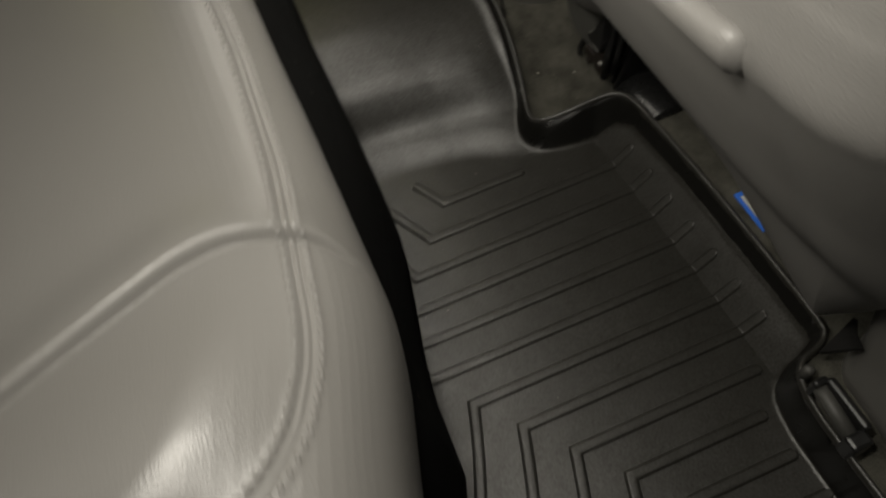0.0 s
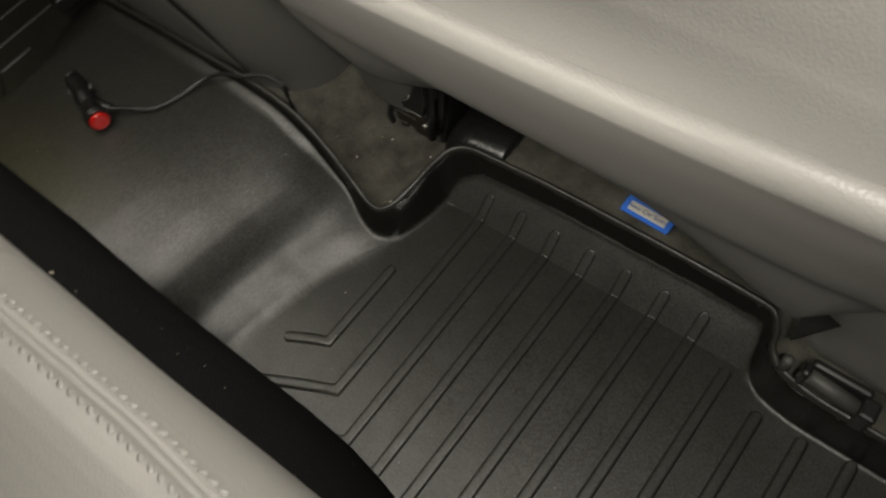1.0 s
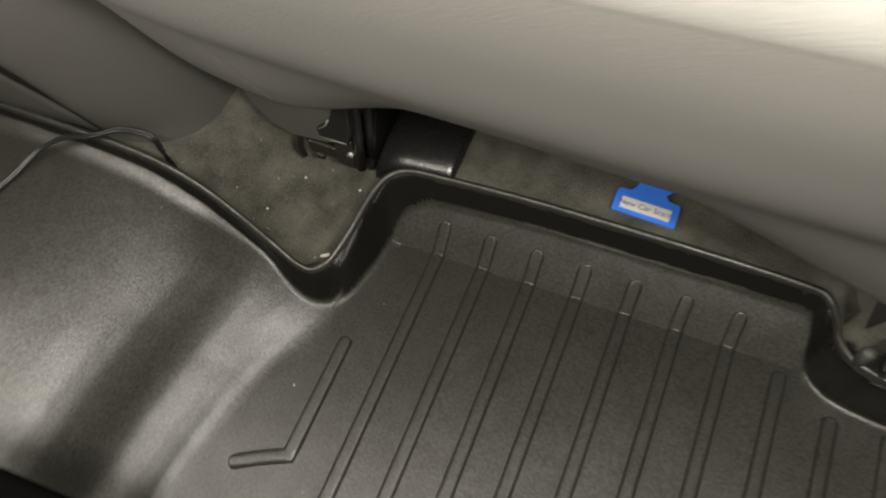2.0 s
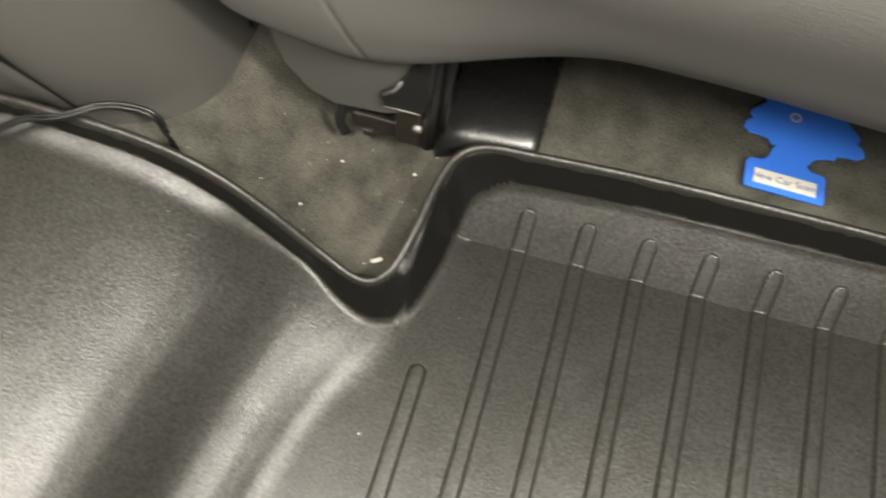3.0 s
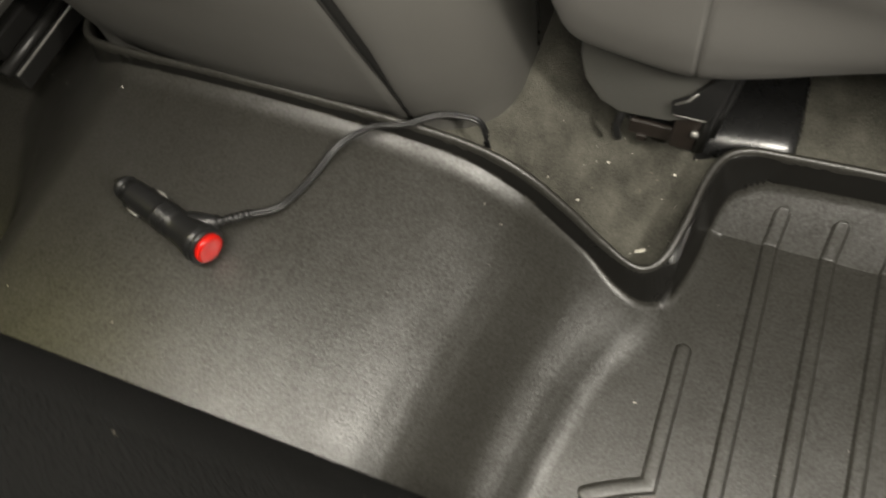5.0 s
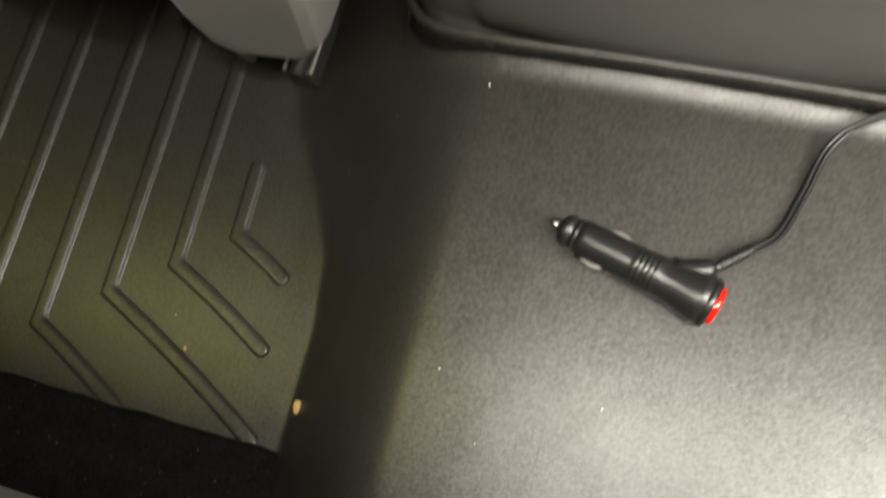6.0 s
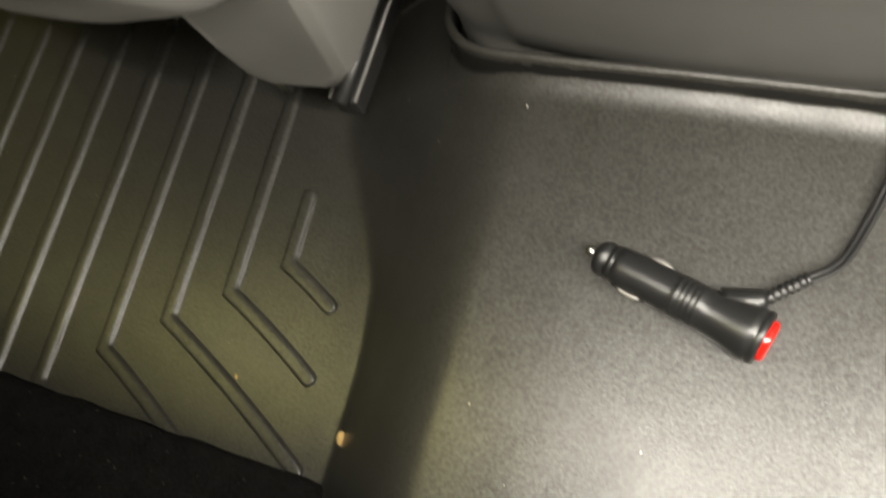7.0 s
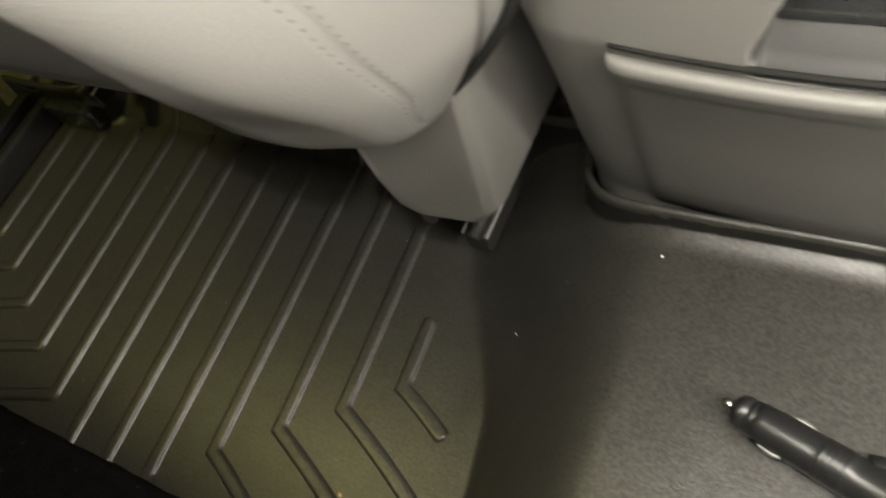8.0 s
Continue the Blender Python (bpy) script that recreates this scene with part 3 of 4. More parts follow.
    if not stitched:
        # the outer bolster runs on past the roll and turns forward
        for dx, dy in ((0.012, 0.001), (0.026, 0.004), (0.040, 0.011), (0.054, 0.024), (0.066, 0.046), (0.072, 0.085), (0.074, 0.30)):
            loops.append([(x + dx, y + dy, z + 13.0 * dx * max(0.0, 0.30 - z)) for x, y, z in [skin(1.0, y, z) for y, z in prof]])
    n = len(prof)
    verts = [p for loop in loops for p in loop]
    faces = grid_faces(len(loops), n)
    backrest = part("backrest", mesh_of("backrest", verts, faces, SEATBACK), seat)
    if not stitched:
        # padded roll across the back with a thin piped seam below it
        loops, seam_line = [], []
        for u in np.linspace(-0.93, 0.961, 110):
            near = max(0.0, (u - 0.93) / 0.031)
            g = 1.0 - 0.22 * near ** 3
            mid_z = 0.480 + 0.018 * u
            ring = []
            for k in range(18):
                a = 2 * math.pi * k / 18
                flat = 1.0 if math.cos(a) > 0 else 0.7
                ring.append(skin(u, -0.1810 - 0.0095 * g * flat * math.cos(a) - 0.35 * (mid_z - 0.480 + 0.013 * g * math.sin(a)), mid_z + 0.0130 * g * math.sin(a)))
            loops.append(ring)
            seam_line.append(skin(u, -0.1700 - 0.35 * (mid_z - 0.480), mid_z - 0.021))
        part("roll", loft("roll", loops, SEATBACK), backrest, "padded roll across the seat back")
        part("piping", tube("piping", seam_line, 0.0011, SEATBACK, 8), backrest)
    if stitched:
        tips, quads = [], []
        for du in (-0.0050, 0.0075):
            col = [Vector(skin(seam_at(z) + du, y, z)) for y, z in prof if 0.225 < z < 0.47 and y < -0.02]
            line = smooth_line([tuple(p) for p in col], 0.0040)
            for a, b in zip(line[::2], line[1::2]):
                c, d = a.lerp(b, 0.15), a.lerp(b, 0.85)
                side = Vector((1, 0.5, 0)).normalized() * 0.0009
                out = Vector((0.35, -0.9, 0.2)) * 0.0004
                k = len(tips)
                tips += [c - side, c + out, c + side, d - side, d + out, d + side]
                quads += [(k, k + 1, k + 4, k + 3), (k + 1, k + 2, k + 5, k + 4), (k, k + 2, k + 1), (k + 3, k + 4, k + 5)]
        tagged(part("stitching", mesh_of("stitching", tips, quads, THREAD, False), backrest, "double row of grey stitches"), kind="stuff")
    part("cushion", block("cushion", (x0 + 0.02, 0.02 + shift, 0.235), (x1 - 0.02, 0.55 + shift, 0.42), LEATHER, 0.03, 3), seat)
    return seat


def build_driver_details(seat):
    trim = [(-0.190, 0.140), (-0.205, 0.122), (-0.244, 0.116), (-0.257, 0.124), (-0.263, 0.150), (-0.263, 0.30), (-0.176, 0.32), (-0.176, 0.25)]
    loops = []
    for y, g in ((-0.1120, 0.75), (-0.1135, 0.90), (-0.108, 0.975), (-0.098, 1.0), (0.1, 1.0), (0.32, 1.0)):
        cx, cz = -0.245, 0.22
        loops.append([(cx + (x - cx) * g, y - 0.05 * max(0.0, z - 0.2), cz + (z - cz) * g) for x, z in trim])
    me = loft("side_trim", loops, PLASTIC)
    ob = part("side_trim", me, seat, "smooth grey plastic side cover")
    mod = ob.modifiers.new("round", "BEVEL")
    mod.width, mod.segments, mod.limit_method, mod.angle_limit = 0.008, 3, "ANGLE", radians(25)
    # dark tube for the shade in the gap between the bolster and the side cover
    gap = smooth_line([(-0.1349, -0.118, 0.3141), (-0.145, -0.116, 0.296), (-0.1567, -0.114, 0.2793), (-0.1707, -0.112, 0.2616), (-0.1829, -0.113, 0.2487), (-0.1925, -0.116, 0.2398)], 0.004)
    part("bolster_gap_shade", tube("bolster_gap_shade", [tuple(p) for p in gap], 0.0024, DARK_GAP, 8), seat, "dark tube for the shaded gap beside the bolster")
    part("trim_clip", block("trim_clip", (-0.252, -0.108, 0.106), (-0.243, -0.098, 0.118), SATIN_BLACK, 0.002), seat)


def build_rail(name, x, y0, z, label):
    rail = thing(name, label, "seat rail", "seat rails", at=(x, y0, z - 0.02))
    part("lower_channel", block("lower_channel", (x - 0.016, y0, z - 0.02), (x + 0.004, 0.6, z), DARK_STEEL, 0.003), rail)
    part("upper_channel", block("upper_channel", (x - 0.028, y0 + 0.012, z - 0.006), (x - 0.013, 0.6, z + 0.022), DARK_STEEL, 0.003), rail)
    # pale tubes along the channel's edges stand for their highlights
    for e in (x - 0.0155, x + 0.0032):
        part("channel_edge", tube("channel_edge", [(e, y0 + 0.001, z - 0.0008), (e, y0 + 0.2, z - 0.0008), (e, 0.58, z - 0.0008)], 0.0011, PALE_STEEL, 8), rail, "pale line for the highlight on the edge")
    part("slide_bar", tube("slide_bar", [(x - 0.004, y0 - 0.004, z + 0.004), (x - 0.004, y0 + 0.05, z + 0.004), (x - 0.004, 0.5, z + 0.006)], 0.005, DARK_STEEL), rail)
    return rail


# ---- passenger rail with its end cover ----
def build_passenger_rail(seat):
    rail = thing("seat_rail", "black seat rail with moulded end cover and latch", "seat rail", "seat rails", at=(0.32, 0.03, 0.03))
    prof = [(0.018, 0.026), (0.0185, 0.036), (0.023, 0.045), (0.030, 0.051), (0.040, 0.0545), (0.050, 0.0556), (0.060, 0.0552), (0.30, 0.046)]
    xs = (0.294, 0.2952, 0.299, 0.330, 0.352, 0.3575, 0.360)
    loops = []
    for x in xs:
        drop = 0.006 if x in (xs[0], xs[-1]) else 0.0015 if x in (xs[1], xs[-2]) else 0
        skew = 0.10 * (x - 0.294)
        loops.append([(x, y + skew, z - drop) for y, z in prof] + [(x, 0.30, 0.02), (x, 0.016 + skew, 0.02)])
    ob = part("end_cover", loft("end_cover", loops, GLOSS_BLACK), rail, "glossy black moulded end cover")
    m = ob.modifiers.new("round", "BEVEL")
    m.width, m.segments, m.limit_method, m.angle_limit = 0.002, 2, "ANGLE", radians(35)
    for x, lo, hi in ((0.272, 0.045, 0.085), (0.281, 0.04, 0.10), (0.289, 0.035, 0.09)):
        part("rail_plate", block("rail_plate", (x - 0.0025, 0.022, lo), (x + 0.0025, 0.35, hi), SATIN_BLACK, 0.001,
                                 shape=lambda a, b, c: (a, b + (0.02 if c > 0.07 and b < 0.1 else 0), c)), rail)
    part("rail_tube", tube("rail_tube", [(0.2930, 0.004, 0.066), (0.2945, 0.007, 0.11), (0.2960, 0.012, 0.165)], 0.0042, SATIN_BLACK), rail)
    part("rail_tube", tube("rail_tube", [(0.2985, 0.012, 0.074), (0.3005, 0.015, 0.11), (0.3040, 0.020, 0.165)], 0.0035, SATIN_BLACK), rail)
    arm = part("latch_arm", block("latch_arm", (0.243, 0.0085, 0.059), (0.274, 0.0125, 0.073), RUST, 0.0012), rail, "rusty steel latch arm")
    part("latch_tab", block("latch_tab", (0.250, 0.006, 0.055), (0.257, 0.012, 0.061), RUST, 0.001), arm)
    part("latch_block", block("latch_block", (0.2725, 0.003, 0.062), (0.2895, 0.016, 0.097), RUST, 0.0018), rail, "rusty brown latch block")
    part("latch_rivet", tube("latch_rivet", [(0.2870, 0.0005, 0.083), (0.2870, 0.004, 0.083), (0.2870, 0.008, 0.083)], 0.0026, PALE_STEEL, 10), rail)
    part("latch_hook", tube("latch_hook", smooth_line([(0.238, 0.006, 0.053), (0.235, 0.007, 0.062), (0.236, 0.010, 0.072), (0.239, 0.013, 0.077), (0.243, 0.012, 0.072)], 0.003), 0.0032, SATIN_BLACK), arm)
    # folded bracket plate; pale tubes on two edges stand for its highlights
    outline = [(0.2668, 0.1150), (0.2760, 0.1240), (0.2870, 0.1470), (0.2980, 0.1560), (0.2960, 0.1250), (0.2915, 0.1070), (0.2690, 0.1065)]
    loops = [[(0.282 + (x - 0.282) * g, y, 0.122 + (z - 0.122) * g) for x, z in outline] for y, g in ((-0.0045, 0.95), (-0.0040, 1.0), (0.004, 1.0))]
    bracket = part("bracket", loft("bracket", loops, SATIN_BLACK, True, False), rail, "black folded bracket plate")
    part("edge_glint", tube("edge_glint", [(0.2690, -0.0042, 0.1168), (0.2760, -0.0042, 0.1235), (0.2800, -0.0042, 0.1320)], 0.0009, PALE_STEEL, 6), bracket, "pale line for the highlight on the edge")
    part("edge_glint", tube("edge_glint", [(0.2695, -0.0042, 0.1068), (0.2800, -0.0042, 0.1070), (0.2905, -0.0042, 0.1073)], 0.0007, PALE_STEEL, 6), bracket, "pale line for the highlight on the edge")
    loops = [[(0.257 + r * math.cos(a), 0.034 + r * math.sin(a), z - 0.017) for a in (2 * math.pi * k / 14 for k in range(14))]
             for r, z in ((0.0055, 0.093), (0.0055, 0.0975), (0.0045, 0.0990), (0.001, 0.0995))]
    part("bolt", loft("bolt", loops, PALE_STEEL), rail, "pale bolt head")
    part("bolt_plate", block("bolt_plate", (0.246, 0.014, 0.066), (0.284, 0.075, 0.077), SATIN_BLACK, 0.002), rail, "black plate under the bolt")
    trim = [(0.202, 0.165), (0.204, 0.135), (0.209, 0.114), (0.221, 0.096), (0.236, 0.088), (0.268, 0.091), (0.286, 0.100), (0.286, 0.215), (0.202, 0.215)]
    loops = [[(0.242 + (x - 0.242) * g, y, 0.155 + (z - 0.155) * g) for x, z in trim] for y, g in ((0.000, 0.965), (0.0015, 0.99), (0.005, 1.0), (0.40, 1.0))]
    ob = part("side_cover", loft("side_cover", loops, DARK_PLASTIC, True, False), seat, "dark grey plastic side cover")
    m = ob.modifiers.new("round", "BEVEL")
    m.width, m.segments, m.limit_method, m.angle_limit = 0.006, 2, "ANGLE", radians(25)


# ---- centre console ----
def build_console():
    con = thing("center_console", "grey plastic centre console with an open rear pocket", "console", at=(0, 0.1, 0.1))
    cx = -0.002

    def face_y(z):
        return float(np.interp(z, (0.07, 0.10, 0.20, 0.285, 0.32, 0.36, 0.42, 0.46), (-0.058, -0.060, -0.090, -0.117, -0.118, -0.106, -0.080, -0.060)))

    def half(z, s=1.0):
        return float(np.interp(z, (0.07, 0.10, 0.25, 0.46), (0.167, 0.166, 0.158, 0.145))) + (0.004 * float(step(0.27, 0.12, z)) if s < 0 else 0.0)

    # plan curve: side, rounded corner, rear face, corner, side
    zs = np.concatenate([np.linspace(0.06, 0.285, 40), np.linspace(0.288, 0.46, 40)])
    params = np.concatenate([np.linspace(-1.6, -1.0, 12, endpoint=False), np.linspace(-1, -0.45, 40, endpoint=False), np.linspace(-0.45, -0.1, 120, endpoint=False), np.linspace(-0.1, 1, 80), np.linspace(1.0, 1.6, 13)[1:]])
    rows = []
    for z in zs:
        yr = face_y(z)
        row = []
        for s in params:
            a = abs(s)
            sign = 1 if s > 0 else -1
            hw = half(z, sign)
            if a <= 1:
                x = hw * s
                r = 0.055 if s > 0 else 0.032
                over = max(0.0, abs(x) - (hw - r))
                y = yr + r - math.sqrt(max(0.0, r * r - over * over)) + 0.012 * (x / hw) ** 2
            else:
                x = sign * hw
                y = yr + 0.055 + 0.012 + (a - 1) / 0.6 * 0.75
            # recess above the pocket lip
            wx = float(step(-0.062, -0.056, x - 0.36 * max(0.0, z - 0.288))) * float(step(0.050, 0.042, x))
            wz = float(step(0.283, 0.288, z)) * float(step(0.43, 0.40, z))
            row.append((cx + x, y + 0.028 * wx * wz, z))
        rows.append(row)
    n = len(params)
    verts = [p for r in rows for p in r]
    me = mesh_of("body", verts, grid_faces(len(rows), n), PLASTIC)
    # the recess's shade is put into a darker colour than the body's
    me.materials.append(SHADED_TRAY)
    for poly in me.polygons:
        c = poly.center
        if c.y > face_y(c.z) + 0.004 and abs(c.x - cx + 0.008) < 0.056 and 0.277 < c.z < 0.330:
            poly.material_index = 1
    part("body", me, con)
    part("lid", block("lid", (cx - 0.15, -0.075, 0.45), (cx + 0.15, 0.70, 0.485), PLASTIC, 0.015, 3), con)
    # pocket panel with a thick rounded lip
    us = np.linspace(0, 1, 60)
    prof = [(0.100, 0.001), (0.104, 0.003), (0.14, 0.0035), (0.20, 0.0035), (0.26, 0.0035), (0.274, 0.0035), (0.284, 0.0036), (0.2875, 0.0043), (0.290, 0.0056), (0.2925, 0.0058),
            (0.2945, 0.0048), (0.2954, 0.0030), (0.295, 0.0008), (0.284, -0.003)]
    loops = []
    for u in us:
        loop = []
        for z, out in prof:
            left = float(np.interp(z, (0.1, 0.29), (-0.121, -0.110)))
            right = float(np.interp(z, (0.1, 0.29), (0.106, 0.097)))
            x = left + (right - left) * u
            xr = x - cx
            hw, r = half(z, xr), (0.055 if xr > 0 else 0.032)
            over = max(0.0, abs(xr) - (hw - r))
            y = face_y(z) + r - math.sqrt(max(0.0, r * r - over * over)) + 0.012 * (xr / hw) ** 2
            edge = min(1.0, min(u, 1 - u) / 0.02)
            gone = max(0.0, 1 - (1 - u) * (right - left) / 0.012)
            sag = float(step(0.25, 0.29, z)) * (0.005 * (1 - (2 * u - 1) ** 2) + 0.013 * (1 - u) + 0.012 * (1 - math.sqrt(1 - gone ** 2)))
            loop.append((x, y - out * ((0.25 if u > 0.5 else 0.7) * (1 - edge) + edge), z - sag))
        loops.append(loop)
    pocket = part("pocket_panel", loft("pocket_panel", loops, PLASTIC, False), con, "pocket front with a thick rounded lip")
    part("slot", block("slot", (cx - 0.058, face_y(0.29) + 0.020, 0.2885), (cx + 0.042, face_y(0.29) + 0.032, 0.2925), GLOSS_BLACK, 0.001), con, "dark slot at the back of the tray")
    # thin dark tube drawn where shade gathers in the tray's corner
    corner = [(cx - 0.0535 + 0.30 * (z - 0.288), face_y(z) + 0.0270, z) for z in np.linspace(0.290, 0.330, 6)]
    part("tray_corner", tube("tray_corner", corner, 0.0016, DARK_GAP, 6), con, "dark line for shade in the corner of the tray")
    # dark gap between the lip and the body
    line = []
    for u in np.linspace(0.0, 0.955, 50):
        x = -0.110 + 0.207 * u
        xr = x - cx
        r = 0.055 if xr > 0 else 0.032
        over = max(0.0, abs(xr) - (half(0.295) - r))
        y = face_y(0.295) + r - math.sqrt(max(0.0, r * r - over * over)) + 0.012 * (xr / half(0.295)) ** 2
        line.append((x, y + 0.0004, 0.2978 - 0.005 * (1 - (2 * u - 1) ** 2) - 0.013 * (1 - u)))
    # it turns down round the pocket's end and narrows towards the floor
    for x, z in ((0.0935, 0.2955), (0.0972, 0.2925), (0.0996, 0.288), (0.1004, 0.282)) + tuple((float(np.interp(z, (0.1, 0.29), (0.109, 0.1005))), z) for z in np.linspace(0.274, 0.104, 20)):
        xr = x - cx
        over = max(0.0, abs(xr) - (half(z) - 0.055))
        line.append((x, face_y(z) + 0.055 - math.sqrt(0.055 ** 2 - over ** 2) + 0.012 * (xr / half(z)) ** 2 - 0.0012, z))
    part("lip_gap", tube("lip_gap", line, lambda t: 0.0012 + 0.0013 * float(step(0.40, 0.52, t)) - 0.0019 * float(step(0.84, 0.93, t)), DARK_GAP, 8), pocket, "dark gap round the pocket panel")
    # crease where the side panel starts
    line = [(cx + half(z) + 0.0006, face_y(z) + 0.105 + 0.15 * (z - 0.1), z) for z in np.linspace(0.085, 0.44, 14)]
    part("side_seam", tube("side_seam", line, 0.0012, GLOSS_BLACK, 6), con)


def build_belt():
    belt = thing("seat_belt_stalk", "black webbing belt stalk between console and seat", "seat belt", at=(0.19, 0.07, 0.05))
    rows = []
    for t in np.linspace(0, 1, 14):
        x = 0.158 + 0.062 * t
        z = 0.156 - 0.050 * t - 0.010 * math.sin(math.pi * t)
        rows.append([(x, 0.05, z + 0.002), (x, 0.052, z + 0.003), (x - 0.004, 0.088, z - 0.033), (x - 0.004, 0.0875, z - 0.036), (x - 0.003, 0.085, z - 0.0365), (x, 0.0485, z)])
    part("webbing", loft("webbing", rows, BLACK_CARPET), belt)


# ---- sill and pillar ----
def build_sill():
    pil = thing("pillar_trim", "smooth grey plastic pillar and sill trim beside the seat", "pillar trim", at=(0.78, 0.1, 0.05))
    loops = []
    for z, y, x in ((0.03, 0.012, 0.672), (0.07, 0.010, 0.674), (0.12, 0.004, 0.676), (0.2, -0.010, 0.670), (0.32, -0.03, 0.664), (0.5, -0.05, 0.662), (0.8, -0.07, 0.66), (1.15, -0.08, 0.66)):
        r = 0.03
        arc = [(x + r - r * math.cos(a), y + r - r * math.sin(a)) for a in np.linspace(0, math.pi / 2, 8)]
        loops.append([(x, 0.7, z)] + [(a, b, z) for a, b in arc] + [(0.78, y - 0.004, z), (0.905, y - 0.02, z), (0.905, 0.7, z)])
    part("panel", loft("panel", loops, LIGHT_PLASTIC), pil)
    bar = thing("belt_anchor_bar", "short dark grey bar with black end clips on the sill", "anchor bar", at=(0.715, -0.018, 0.05))
    part("bar", tube("bar", [(0.690, -0.014, 0.066), (0.715, -0.016, 0.064), (0.742, -0.017, 0.060)], 0.0070, DARK_PLASTIC, 14), bar, "dark grey bar")
    part("end_clip", block("end_clip", (0.738, -0.027, 0.045), (0.752, -0.008, 0.072), SATIN_BLACK, 0.003), bar)
    part("end_clip", block("end_clip", (0.690, -0.022, 0.052), (0.697, -0.008, 0.076), SATIN_BLACK, 0.003), bar)
    part("shroud", block("shroud", (0.694, -0.012, 0.05), (0.742, -0.004, 0.078), SATIN_BLACK, 0.003), bar)
    loops = [[(0.679 + r * math.cos(a), -0.012 + r * math.sin(a), z) for a in (2 * math.pi * k / 14 for k in range(14))]
             for r, z in ((0.005, 0.045), (0.005, 0.064), (0.004, 0.067), (0.001, 0.068))]
    part("bolt", loft("bolt", loops, DARK_PLASTIC), bar, "round dark grey bolt")
    bar.location += Vector((0, -0.008, 0.016))
    # dark plate put in for the shaded gap between pillar trim and sill
    fl = thing("trim_gap_shade", "dark plate for the shaded gap behind the sill trim", "flap", at=(0.675, 0.02, 0.05))
    tri = [(0.671, -0.004, 0.074), (0.667, 0.018, 0.112), (0.677, 0.010, 0.112), (0.691, 0.003, 0.116)]
    verts = tri + [(x + 0.003, y + 0.002, z) for x, y, z in tri]
    part("gap_plate", mesh_of("gap_plate", verts, [(0, 1, 2, 3), (7, 6, 5, 4), (0, 4, 5, 1), (1, 5, 6, 2), (2, 6, 7, 3), (3, 7, 4, 0)], GAP_SHADE, False), fl)
    fl.location += Vector((0, -0.004, 0.014))


def build_left_sill():
    sill = thing("door_sill_trim", "dark plastic door sill trim with two raised bars beside the liner", "sill trim", at=(-0.80, 0.0, 0.0))
    for x in (-0.786, -0.822):
        part("bar", block("bar", (x - 0.010, -0.30, 0.001), (x + 0.004, 0.6, 0.032), SATIN_BLACK, 0.004, 3), sill)
    part("end_block", block("end_block", (-0.782, -0.044, 0.002), (-0.712, 0.03, 0.034), GLOSS_BLACK, 0.006, 3), sill, "black rounded end block")


